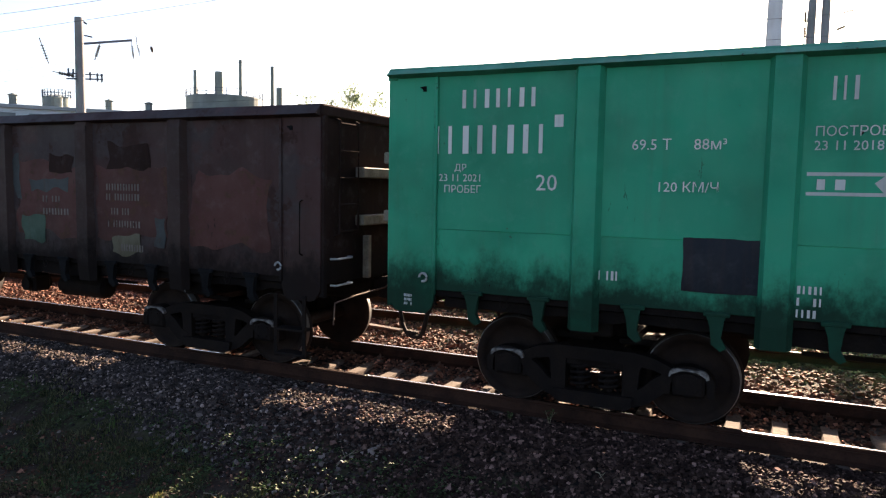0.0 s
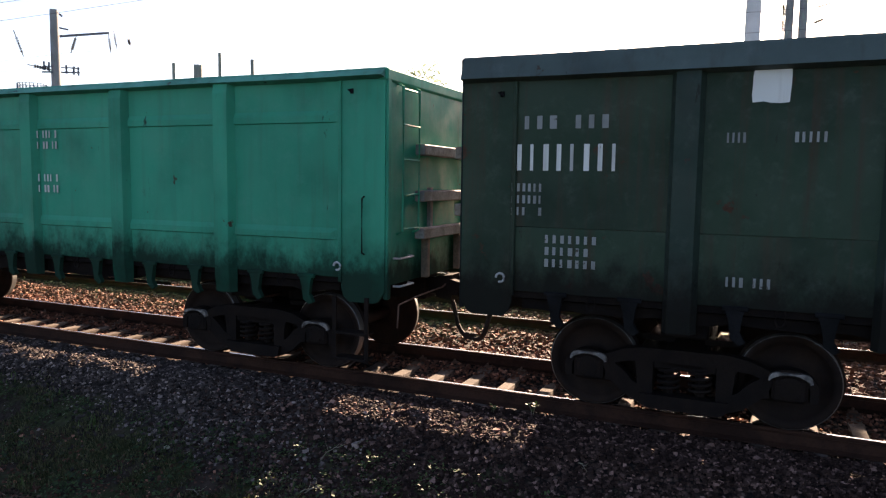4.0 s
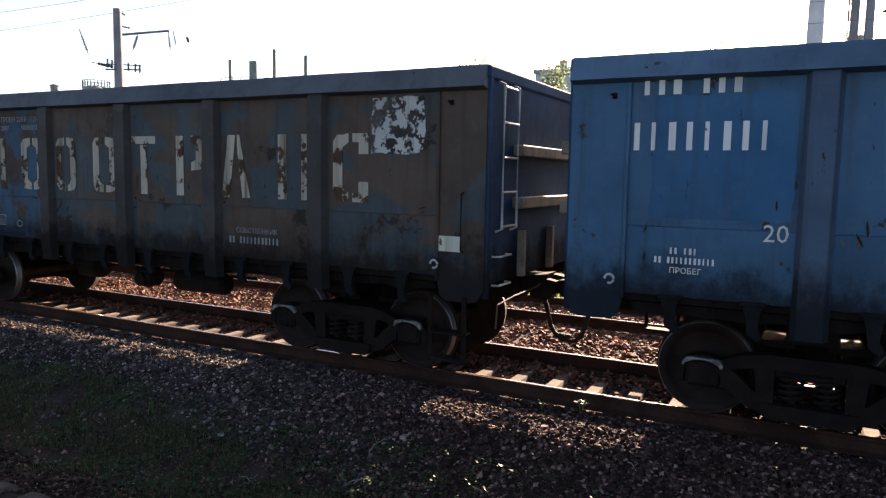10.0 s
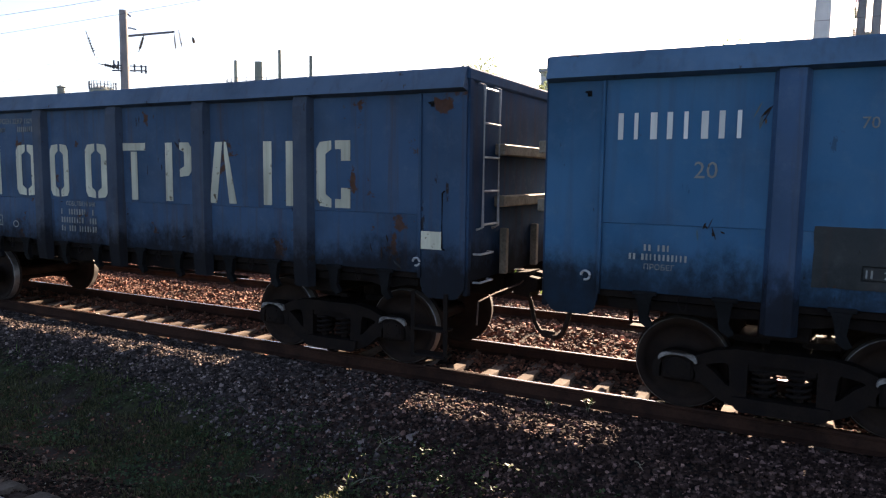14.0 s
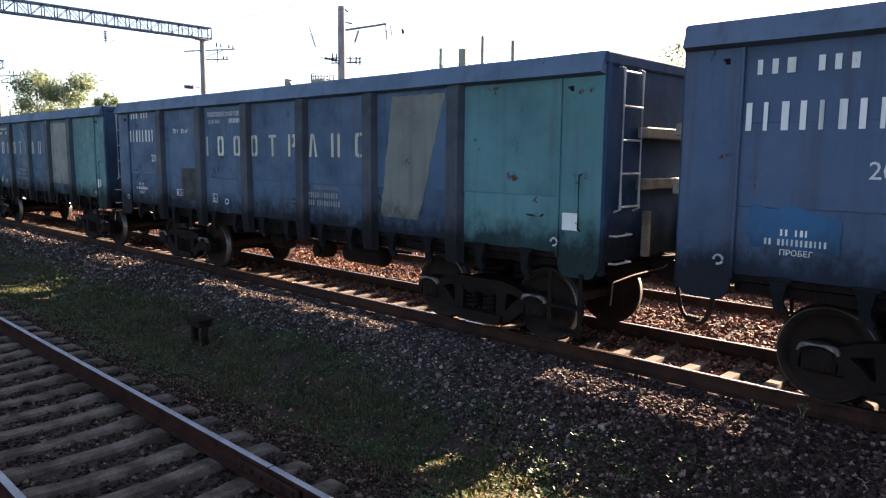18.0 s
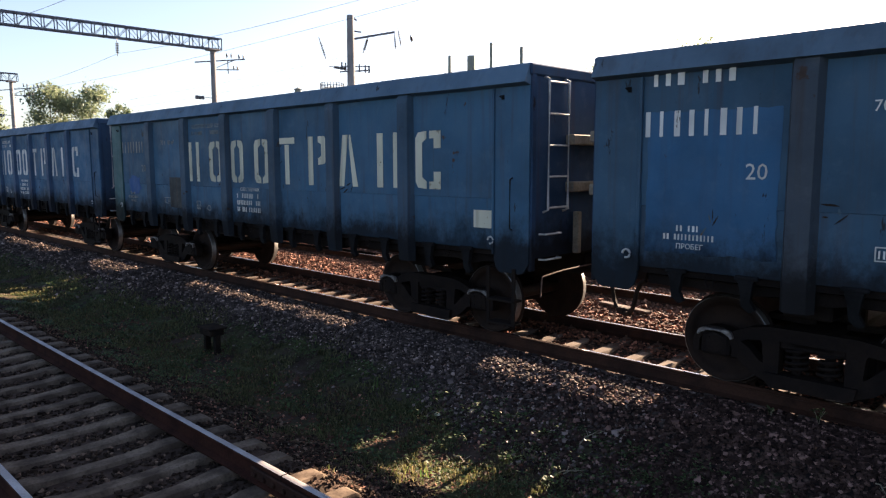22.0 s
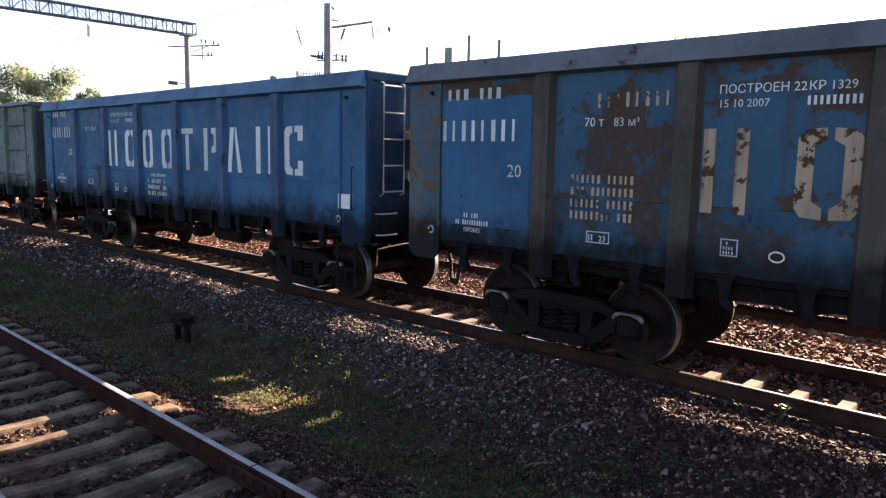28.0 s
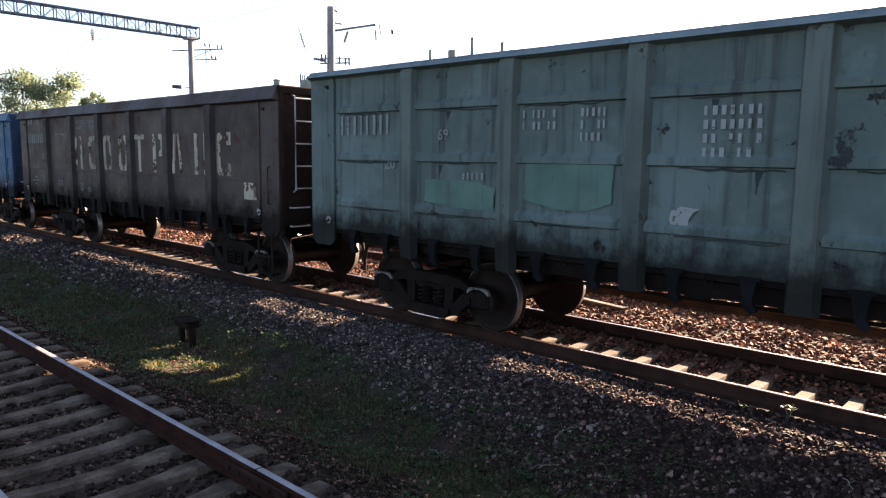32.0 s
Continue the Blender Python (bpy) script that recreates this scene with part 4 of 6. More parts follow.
def gondola(k, label, coat, top, style="flat", beams=(2.08, 2.68), frame_coat=None, gear=False, panels={}, end_coat=None, posts=False, seam=None, rail=0.26):
    """An open four-axle wagon, number k of the train; its origin is the rear end of the body at rail level."""
    w = thing("gondola_wagon", label, "freight wagon", group="wagons of the goods train")
    # all but the green wagons get end coats with the shade painted in
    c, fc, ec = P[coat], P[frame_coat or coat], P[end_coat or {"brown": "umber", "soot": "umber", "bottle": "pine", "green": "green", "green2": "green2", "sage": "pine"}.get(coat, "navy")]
    chord = top - rail if style == "flat" else top - 0.12
    for side in (-1, 1):
        def put(name, key, mat, build, x=0.0, y=-HALF, label="", z=0.0):
            o = part(name, shared(key, mat, build), None, w, label, (x if side < 0 else BODY - x, side * -y, z))
            o.rotation_euler = (0, 0, 0 if side < 0 else math.pi)
            return o
        for i in range(7):
            a, b = EDGES[i], EDGES[i + 1]
            wd = round(b - a, 3)
            m = P[panels[i]] if i in panels and side < 0 else c
            if style == "flat":
                put("lower_strake", ("lower_strake", wd), m, strake_build(wd, FLOOR, 1.93, -0.005), a)
                put("upper_strake", ("upper_strake", wd, chord, seam), m, strake_build(wd, 1.934, seam or chord, -0.012), a)
                if seam:
                    put("top_strake", ("top_strake", wd, chord, seam), m, strake_build(wd, seam + 0.004, chord, -0.005), a)
            else:
                rows = {"pressed": 3, "pressed2": 2}[style]
                put("side_sheet", ("side_sheet", wd, chord, style), m, sheet_build(wd, chord, rows), a)
            for f in (0.28, 0.72):
                put("hatch_bracket", "hatch_bracket", fc if coat in ("green", "green2") else M_GRIME, bracket_build, a + wd * f, -HALF - 0.02, z=FLOOR)
            low = (-0.10 if i in (0, 1, 5, 6) else -0.17) if side < 0 else -0.28
            put("hatch_edge", ("hatch_edge", low, i % 4), M_UNDER, hatch_build(low, i % 4, 0.025 if side < 0 else 0.05), a + wd / 2, -1.38, z=FLOOR - 0.09)
            put("hatch_loop", "hatch_loop", M_STEEL, loop_build, a + wd * 0.5, -HALF - 0.04, z=FLOOR)
        for i, x in enumerate(RIBS):
            put("rib", ("rib", chord), P.get((frame_coat or coat) + "_rib", fc), rib_build(chord + 0.03, True), x, -HALF + 0.002)
        for i, x in enumerate((0.0, BODY)):
            m = P[panels[7 + i]] if 7 + i in panels and side < 0 else c
            o = put("corner_sheet", ("corner_sheet", chord), m, post_build(chord), x)
            if i:
                o.scale = (-1, 1, 1)
        put("top_chord", ("top_chord", top, chord), P.get((frame_coat or coat) + "_chord", fc), chord_build(chord, top), 0, 0)
        put("side_sill", "side_sill", M_UNDER, sill_build, 0, 0)
    for e in (0, 1):
        turn = 0 if e else math.pi
        x = BODY if e else 0.0

        def fix(name, key, mat, build, label="", z=0.0, y=0.0, dx=0.0):
            o = part(name, shared(key, mat, build), None, w, label, (x + (dx if e else -dx), y if e else -y, z))
            o.rotation_euler = (0, 0, turn)
            return o
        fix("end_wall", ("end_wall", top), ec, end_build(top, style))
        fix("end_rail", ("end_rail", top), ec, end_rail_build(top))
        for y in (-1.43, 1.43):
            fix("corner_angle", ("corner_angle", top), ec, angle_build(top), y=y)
        for y in (-0.51, 0.51):
            fix("end_stake", "end_stake", M_WOOD, stake_build, y=y)
        for z in beams:
            fix("end_beam", "end_beam", M_WOOD if not posts else M_BEAM, end_beam_build, "pale worn cross beam", z)
        if posts:
            for y in (-0.35, 0.75):
                fix("end_post", "end_post", M_BEAM, end_post_build, "", beams[0] + 0.07, y)
        fix("ladder", ("ladder", top), M_BAR if coat in LADDER_PALE else ec, ladder_build(1.77, top - 0.14), "thin steel ladder")
        for z in (1.50, 1.18):
            fix("grab_rung", "grab_rung", M_BAR, rung_build, "", z)
        fix("coupler", "coupler", M_STEEL, coupler_build, "automatic coupler", dx=-0.08)
        fix("brake_hose", "brake_hose", M_RUBBER, hose_build, "hanging rubber brake hose", dx=-0.02)
        fix("uncoupling_lever", "uncoupling_lever", M_RUST, lever_build, "bent steel rod")
        o = part("corner_step", shared("corner_step", M_STEEL, step_build), None, w, "", (12.62 if e else 0.38, -1.5 if e else 1.5, 0))
        o.rotation_euler = (0, 0, turn)
        part("tie_ring", shared("tie_ring", M_BAR, ring_build), None, w, "small pale tie ring", (12.40 if e else 0.44, -HALF - 0.03, 1.40))
    for x in (0.42, 12.58):
        part("rope_lug", shared("rope_lug", M_GRIME, lug_build), None, w, "dark bent rope lug", (x, -HALF - 0.02, chord - 0.12))
    part("grab_handle", shared("grab_handle", M_UNDER, handle_build), None, w, "", (12.74, -HALF - 0.02, 0))
    part("underframe", shared("underframe", M_UNDER, underframe_build), None, w)
    if gear:
        part("brake_cylinder", shared("brake_cylinder", M_STEEL, cylinder_build), None, w, at=(5.5, -0.62, 0.78))
        part("air_valve", shared("air_valve", M_STEEL, valve_build), None, w, at=(7.0, -0.80, 0.72))
        part("air_tank", shared("air_tank", M_STEEL, tank_build), None, w, at=(8.1, -0.75, 0.74))
    else:
        part("brake_cylinder", shared("brake_cylinder", M_STEEL, cylinder_build), None, w, at=(5.7, 0.55, 0.84))
    bogie(w, 2.25)
    bogie(w, 10.90)
    for x in AXLES:
        ws = part("wheelset", shared("wheelset", M_WHEEL, axle_build), None, w, "turning wheelset", (x, 0, WHEEL_R))
        for s in (-1, 1):
            o = part("wheel", shared("wheel", M_WHEEL, wheel_build), None, ws, at=(0, s * 0.785, 0))
            if not o.data.materials[1:]:
                o.data.materials.append(M_RIM)
                smooth(o.data)
                for f in o.data.polygons:
                    r = math.hypot(f.center.x, f.center.z)
                    if r > 0.464 and -0.0625 < f.center.y < 0.02:
                        f.material_index = 1
            o.rotation_euler = (0, 0, 0 if s < 0 else math.pi)
        WHEELSETS.append((ws, x))
    return w


def outlined(w, x0, x1, z0, z1, m, t=0.012):
    """A thin painted frame."""
    patch(w, "data_box", m, [(x0, z0), (x1, z0), (x1, z1), (x0, z1), (x0, z0 + t), (x0 + t, z0 + t), (x0 + t, z1 - t), (x1 - t, z1 - t), (x1 - t, z0 + t), (x0, z0 + t - 0.001)])


def small_marks(w, m, number=True, brand=True, tare=True, built=True, z=0.0, twenty=(1.68, 2.22), dates="15 10 2007", kr="КР 1329", load="70 т", vol="83 м³"):
    """The small stencils that nearly every wagon carries."""
    if brand:
        bars(w, 0.70, 3.30 + z, 7, 0.92, 0.135, m)
    if number:
        bars(w, 0.62, 2.91 + z, 8, 1.28, 0.26, m, fill=0.66)
    if twenty:
        write(w, "20", twenty[0], twenty[1] + z, 0.22, m)
    write(w, load, 2.74, 2.81 + z, 0.14, m)
    write(w, vol, 3.10, 2.81 + z, 0.13, m)
    if built:
        write(w, "ПОСТРОЕН 22", 4.22, 3.10 + z, 0.115, m)
        write(w, dates, 4.22, 2.97 + z, 0.105, m)
        write(w, kr, 5.02, 3.10 + z, 0.11, m)
        bars(w, 5.02, 3.05 + z, 9, 0.46, 0.08, m)
    bars(w, 1.0, 1.74 + z, 6, 0.26, 0.06, m)
    bars(w, 0.86, 1.65 + z, 14, 0.56, 0.06, m)
    write(w, "ПРОБЕГ", 1.0, 1.50 + z, 0.075, m)
    if tare:
        outlined(w, 2.82, 3.11, 1.53 + z, 1.66 + z, m)
        write(w, "23", 2.98, 1.555 + z, 0.09, m)
        bars(w, 2.85, 1.625 + z, 3, 0.11, 0.07, m)
    outlined(w, 4.33, 4.50, 1.46, 1.63, m)
    bars(w, 4.36, 1.60, 4, 0.11, 0.03, m, 3)
    patch(w, "round_mark", m, [(4.86 + 0.075 * math.cos(a), 1.50 + 0.055 * math.sin(a)) for a in (2 * math.pi * i / 16 for i in range(17))]
          + [(4.86 + 0.06 * math.cos(a), 1.50 + 0.04 * math.sin(a)) for a in (2 * math.pi * i / 16 for i in range(16, -1, -1))])


def owner_lines(w, m, x=5.95, z=1.84, rows=4):
    write(w, "СОБСТВЕННИК", x + 0.12, z, 0.09, m)
    bars(w, x, z - 0.05, 14, 0.85, 0.085, m, rows - 1)


def scrapes(w, n, seed):
    """Clusters of slanting scrapes, dents and chips where the paint is gone, mostly along the seam and beside the ribs."""
    rnd = random.Random(seed)
    for i in range(n):
        bay = rnd.randrange(7)
        cx = rnd.choice((EDGES[bay] + rnd.uniform(0.18, 0.32), EDGES[bay + 1] - rnd.uniform(0.18, 0.32), rnd.uniform(EDGES[bay] + 0.2, EDGES[bay + 1] - 0.2)))
        cz = rnd.choice((rnd.uniform(1.80, 2.05), rnd.uniform(1.45, 3.1)))
        lean = rnd.choice((rnd.uniform(1.2, 1.9), rnd.uniform(-0.5, 0.5)))
        for j in range(rnd.choice((1, 2, 4, 5))):
            x = min(max(cx + rnd.gauss(0, 0.08), EDGES[bay] + 0.2), EDGES[bay + 1] - 0.2)
            z = min(3.15, cz + rnd.gauss(0, 0.10))
            l, b, a = rnd.uniform(0.02, 0.085), rnd.uniform(0.005, 0.015), lean + rnd.gauss(0, 0.35)
            c, d = math.cos(a), math.sin(a)
            o = [(x + c * u * l - d * v * b, z + d * u * l + c * v * b) for u, v in ((-1, -0.2), (-0.3, -1), (0.5, -0.5), (1, 0.1), (0.4, 0.9), (-0.4, 0.6))]
            patch(w, "paint_scrape", P["scar"] if rnd.random() < 0.75 else P["ochre"], o, y=-HALF - 0.0145, fray=0.03)


WAGONS = []


def add(k, w):
    WAGONS.append((k, w))
    return w


# 0: new green wagon
w = add(0, gondola(0, "bright green steel gondola wagon with white stencilled data", "green", 3.66, beams=(2.05, 2.7), rail=0.11))
bars(w, 0.86, 3.40, 7, 0.88, 0.19, M_WHITE)
bars(w, 0.54, 3.03, 8, 1.33, 0.29, M_WHITE, fill=0.7)
patch(w, "small_mark", M_WHITE, [(1.86, 3.00), (1.95, 3.00), (1.95, 3.12), (1.86, 3.12)])
write(w, "20", 1.68, 2.37, 0.23, M_WHITE)
write(w, "ДР", 0.78, 2.56, 0.10, M_WHITE)
write(w, "23 11 2021", 0.60, 2.45, 0.11, M_WHITE)
write(w, "ПРОБЕГ", 0.66, 2.33, 0.11, M_WHITE)
write(w, "69.5 Т", 2.62, 2.77, 0.14, M_WHITE)
write(w, "88м³", 3.18, 2.77, 0.14, M_WHITE)
write(w, "120 КМ/Ч", 2.86, 2.38, 0.13, M_WHITE)
write(w, "ПОСТРОЕН", 4.16, 2.88, 0.115, M_WHITE)
write(w, "23 11 2018", 4.16, 2.76, 0.115, M_WHITE)
bars(w, 4.28, 3.38, 3, 0.24, 0.20, M_WHITE, fill=0.8)
patch(w, "dark_panel", P["slate"], rect(3.13, 3.80, 1.46, 1.96), label="dark chalk-board patch")
patch(w, "emblem", M_WHITE, [(4.12, 2.57), (4.80, 2.57), (4.72, 2.48), (4.80, 2.37), (4.12, 2.37), (4.12, 2.40), (4.70, 2.40), (4.63, 2.48), (4.70, 2.54), (4.12, 2.54)])
bars(w, 4.20, 2.51, 3, 0.42, 0.09, M_WHITE, fill=0.9)
bars(w, 2.30, 1.60, 6, 0.26, 0.09, M_WHITE)
bars(w, 4.10, 1.58, 5, 0.22, 0.07, M_WHITE, 3)
bars(w, 0.20, 1.20, 6, 0.10, 0.03, M_WHITE, 3)

# 1: low rust-brown wagon
w = add(1, gondola(1, "low rust-brown gondola wagon with patched and faded paint", "brown", 3.32, rail=0.15, beams=(1.95, 2.55), gear=True, panels={1: "brown"}))
bars(w, 2.42, 2.66, 8, 1.38, 0.27, M_FAINT, fill=0.7)
for i, (lo, hi) in enumerate(((1.66, 2.56), (1.58, 2.62), (1.62, 2.60), (1.55, 2.66), (1.60, 2.62), (1.64, 2.56), (1.6, 2.5))):
    patch(w, "paint_patch", P["brick"], rect(EDGES[i] + 0.22, EDGES[i + 1] - 0.20, lo, hi), y=-HALF - 0.0135, fray=0.12)
patch(w, "paint_patch", P["rose"], rect(3.18, 3.74, 2.70, 3.10), fray=0.03)
patch(w, "paint_patch", P["rose"], rect(2.42, 3.74, 2.10, 2.68), y=-HALF - 0.0145, fray=0.06)
for coat, o in (("dusk", rect(2.70, 3.36, 1.75, 2.08)), ("dusk", rect(7.87, 8.69, 2.24, 2.40)), ("moss", rect(7.70, 8.22, 1.47, 1.85)), ("dusk", rect(7.54, 7.68, 2.09, 2.76)), ("moss", rect(4.93, 5.36, 1.46, 1.77)),
                ("tan", [(4.18, 2.33), (4.9, 2.36), (5.42, 2.31), (5.42, 2.5), (4.8, 2.58), (4.18, 2.54)]), ("dusk", rect(0.9, 1.35, 1.65, 1.9)), ("dusk", rect(4.20, 4.6, 2.1, 2.3)), ("umber", rect(6.0, 6.9, 1.95, 2.18)),
                ("tan", rect(9.55, 10.1, 1.42, 1.66)), ("umber", rect(9.5, 10.3, 2.55, 2.9)), ("dusk", rect(10.35, 10.55, 1.5, 1.9)), ("umber", rect(8.3, 8.8, 2.5, 2.75)), ("rose", rect(6.1, 7.0, 2.2, 2.5))):
    patch(w, "paint_patch", P[coat], o, y=-HALF - 0.0155, fray=0.09)
write(w, "20", 3.03, 1.86, 0.22, M_FAINT, -HALF - 0.02)
write(w, "69", 4.38, 2.38, 0.19, M_FAINT, -HALF - 0.02)
write(w, "76", 4.85, 2.38, 0.19, M_FAINT, -HALF - 0.02)
for x, z, n, wd, rows in ((6.5, 2.44, 6, 0.3, 1), (6.34, 2.32, 12, 0.74, 1), (6.3, 2.0, 12, 0.75, 1), (8.16, 2.16, 6, 0.4, 1), (8.16, 1.98, 9, 0.57, 1), (9.47, 2.35, 12, 0.64, 2), (9.56, 2.02, 7, 0.36, 1),
                          (9.44, 1.85, 13, 0.68, 1), (9.74, 1.53, 9, 0.43, 1), (0.75, 2.42, 6, 0.5, 2), (4.98, 1.72, 7, 0.34, 2), (0.95, 1.82, 6, 0.36, 2)):
    bars(w, x, z, n, wd, 0.09, M_GHOST, rows, y=-HALF - 0.02)

# 2: dark green wagon with a round emblem
w = add(2, gondola(2, "dark bottle-green gondola wagon with a cream round emblem, sooty lower edge", "bottle", 3.645))
bars(w, 0.66, 3.04, 7, 0.90, 0.13, M_FAINT)
bars(w, 0.59, 2.76, 8, 1.08, 0.26, M_WHITE, fill=0.68)
bars(w, 0.54, 2.37, 6, 0.34, 0.08, M_FAINT, 3)
bars(w, 0.90, 1.86, 7, 0.55, 0.08, M_FAINT, 3)
patch(w, "poster", M_WHITE, rect(2.75, 3.05, 3.11, 3.40))
for i in range(4):
    patch(w, "emblem_line", M_CREAM, rect(4.02, 4.70, 3.14 + 0.055 * i, 3.158 + 0.055 * i))
bars(w, 4.21, 3.30, 4, 0.30, 0.13, M_CREAM, fill=0.85, y=-HALF - 0.02)
patch(w, "paint_patch", P["tan"], rect(4.03, 4.72, 1.46, 1.94), fray=0.012)
patch(w, "paint_patch", P["moss"], rect(4.72, 5.42, 1.46, 1.96), fray=0.012)
patch(w, "dark_panel", P["slate"], rect(8.33, 8.80, 1.40, 1.94))
for up in (1, -1):
    z0 = 3.04 if up > 0 else 2.90
    patch(w, "emblem", M_CREAM, [(9.83 + 0.22 * math.cos(a), z0 + up * 0.17 * math.sin(a)) for a in (math.pi * i / 12 for i in range(13))][::up])
patch(w, "emblem", M_CREAM, [(9.42, 3.01), (9.85, 3.02), (10.08, 3.00), (10.20, 2.94), (9.50, 2.94), (9.50, 2.955), (9.90, 2.955), (9.90, 2.99), (9.42, 2.995)])
bars(w, 9.18, 2.60, 10, 1.30, 0.14, M_CREAM, fill=0.8)
bars(w, 9.18, 2.42, 20, 1.30, 0.05, M_CREAM)
bars(w, 10.98, 3.0, 3, 0.6, 0.24, M_CREAM, fill=0.8)
patch(w, "emblem_line", M_CREAM, rect(10.98, 11.58, 2.70, 2.73))
bars(w, 10.98, 2.2, 14, 0.9, 0.08, M_FAINT, 3)
for x, z, n, wd in ((2.55, 2.85, 4, 0.18), (3.1, 2.85, 5, 0.28), (4.25, 2.83, 8, 0.35), (4.95, 2.78, 8, 0.4), (6.16, 1.64, 12, 0.69), (2.6, 1.55, 7, 0.4), (9.62, 1.58, 9, 0.49)):
    bars(w, x, z, n, wd, 0.09, M_FAINT)

# 3: bright green wagon with pressed sheets and a white advert plate
w = add(3, gondola(3, "bright green gondola wagon with pressed side sheets and a white plate", "green2", 3.60, "pressed2", beams=(1.75, 2.2, 2.75), posts=True))
bars(w, 1.10, 3.36, 3, 0.48, 0.19, M_WHITE)
write(w, "ПОСТРОЕН", 1.03, 2.94, 0.098, M_WHITE, -HALF - 0.028)
write(w, "08.08.2015", 1.05, 2.82, 0.098, M_WHITE, -HALF - 0.028)
patch(w, "plate", M_WHITE, rect(0.73, 1.90, 2.20, 2.46), y=-HALF - 0.030, label="white advertising plate")
bars(w, 0.77, 2.42, 2, 0.42, 0.17, P["indigo"], fill=0.9, y=-HALF - 0.036)
patch(w, "plate_mark", P["brick"], [(1.30 + 0.09 * math.cos(2 * math.pi * i / 10), 2.33 + 0.09 * math.sin(2 * math.pi * i / 10)) for i in range(10)], y=-HALF - 0.036)
bars(w, 1.44, 2.42, 4, 0.44, 0.17, P["indigo"], fill=0.85, y=-HALF - 0.036)
bars(w, 2.37, 2.98, 8, 1.42, 0.29, M_WHITE, fill=0.7, y=-HALF - 0.028)
write(w, "20", 2.98, 2.20, 0.22, M_WHITE, -HALF - 0.028)
patch(w, "dark_panel", P["slate"], rect(2.42, 3.04, 1.50, 1.98), y=-HALF - 0.030)
for x, z in ((4.4, 2.9), (5.0, 2.85), (7.5, 3.0), (7.5, 2.4), (5.9, 2.2)):
    bars(w, x, z, 7, 0.42, 0.10, M_WHITE, 2, y=-HALF - 0.028)

# 4: blue wagon, big cream sign
w = add(4, gondola(4, "blue gondola wagon with big chipped cream stencil shapes", "blue", 3.535, gear=False))
big_sign(w, M_CREAM, 2.10)
small_marks(w, M_FAINT, brand=False)
bars(w, 0.70, 2.93, 8, 1.20, 0.24, M_WHITE, fill=0.66)
owner_lines(w, M_FAINT, 7.70, 1.80)
bars(w, 5.95, 1.80, 12, 0.9, 0.08, M_FAINT, 2)
patch(w, "dark_panel", P["olive"], rect(3.28, 3.75, 1.48, 2.05))

# 5: blue wagon with small sign, grey and turquoise repaints
w = add(5, gondola(5, "scratched pale-blue gondola wagon with grey repaint, turquoise end bay", "blue_old", 3.55, panels={6: "teal", 8: "teal"}))
big_sign(w, M_CREAM, 2.47, 0.36, width=0.25, spots=(4.19, 4.73, 5.28, 5.84, 6.39, 6.94, 7.57, 8.15, 8.73))
small_marks(w, M_WHITE, twenty=(1.79, 1.84))
patch(w, "paint_patch", P["vivid"], rect(0.80, 2.02, 2.02, 3.15), y=-HALF - 0.0135)
patch(w, "paint_patch", P["ash"], [(9.35, 1.50), (10.15, 1.50), (10.58, 3.22), (9.62, 3.22)])
patch(w, "dark_panel", P["olive"], rect(3.30, 3.78, 1.42, 2.0))
patch(w, "dark_panel", P["slate"], rect(12.55, 12.85, 1.62, 1.86), y=-HALF - 0.026)

# 6: peeling blue and brown wagon with a white poster
w = add(6, gondola(6, "peeling blue gondola wagon with brown rust and a torn white poster", "blue_rust", 3.543, gear=True, frame_coat="drab", panels={0: "teal_blue", 1: "teal_blue", 7: "ochre", 3: "brown_blue", 4: "brown_blue", 5: "brown_blue", 6: "brown_blue", 8: "brown_blue"}))
big_sign(w, M_WORN, 2.05, 0.80, shift=0.03)
small_marks(w, M_FAINT)
owner_lines(w, M_FAINT, 9.35, 1.60, 2)
patch(w, "poster", M_GRUNGE, rect(11.55, 12.25, 2.62, 3.24), label="torn white poster")
patch(w, "dark_panel", P["olive"], rect(3.30, 3.78, 1.42, 2.0))
patch(w, "plate", M_CREAM, rect(12.45, 12.72, 1.55, 1.72), y=-HALF - 0.03)

# 7: blue wagon, big cream sign
w = add(7, gondola(7, "medium-blue gondola wagon with big cream stencil shapes", "vivid", 3.57, gear=True))
big_sign(w, M_CREAM, 2.03, shift=0.05)
small_marks(w, M_FAINT, number=False, brand=False, twenty=(1.42, 2.38))
bars(w, 0.71, 2.99, 8, 1.22, 0.25, M_WHITE, fill=0.66)
owner_lines(w, M_FAINT, 6.05, 1.84, 4)
bars(w, 4.35, 1.88, 12, 0.8, 0.08, M_FAINT, 2)
patch(w, "dark_panel", P["olive"], rect(2.45, 3.05, 1.45, 1.98))

# 8: dim blue wagon
w = add(8, gondola(8, "dim sooty-blue gondola wagon with cream stencil shapes and stained ribs", "blue_dark", 3.53, frame_coat="blue_dark"))
big_sign(w, M_CREAM, 1.97, shift=0.0)
small_marks(w, M_FAINT)
owner_lines(w, M_FAINT, 6.05, 1.84, 4)
patch(w, "paint_patch", P["indigo"], rect(1.0, 1.85, 1.75, 2.1), fray=0.11)
patch(w, "plate", M_CREAM, rect(12.45, 12.72, 1.55, 1.75), y=-HALF - 0.03)

# 9: faded slate-blue wagon
w = add(9, gondola(9, "faded slate-blue gondola wagon with cream stencil shapes", "blue_pale", 3.69, seam=2.72))
big_sign(w, M_CREAM, 2.02)
small_marks(w, M_WHITE)
patch(w, "paint_patch", P["vivid"], rect(0.70, 1.5, 1.55, 1.95), fray=0.12)
owner_lines(w, M_FAINT, 6.05, 1.84, 4)

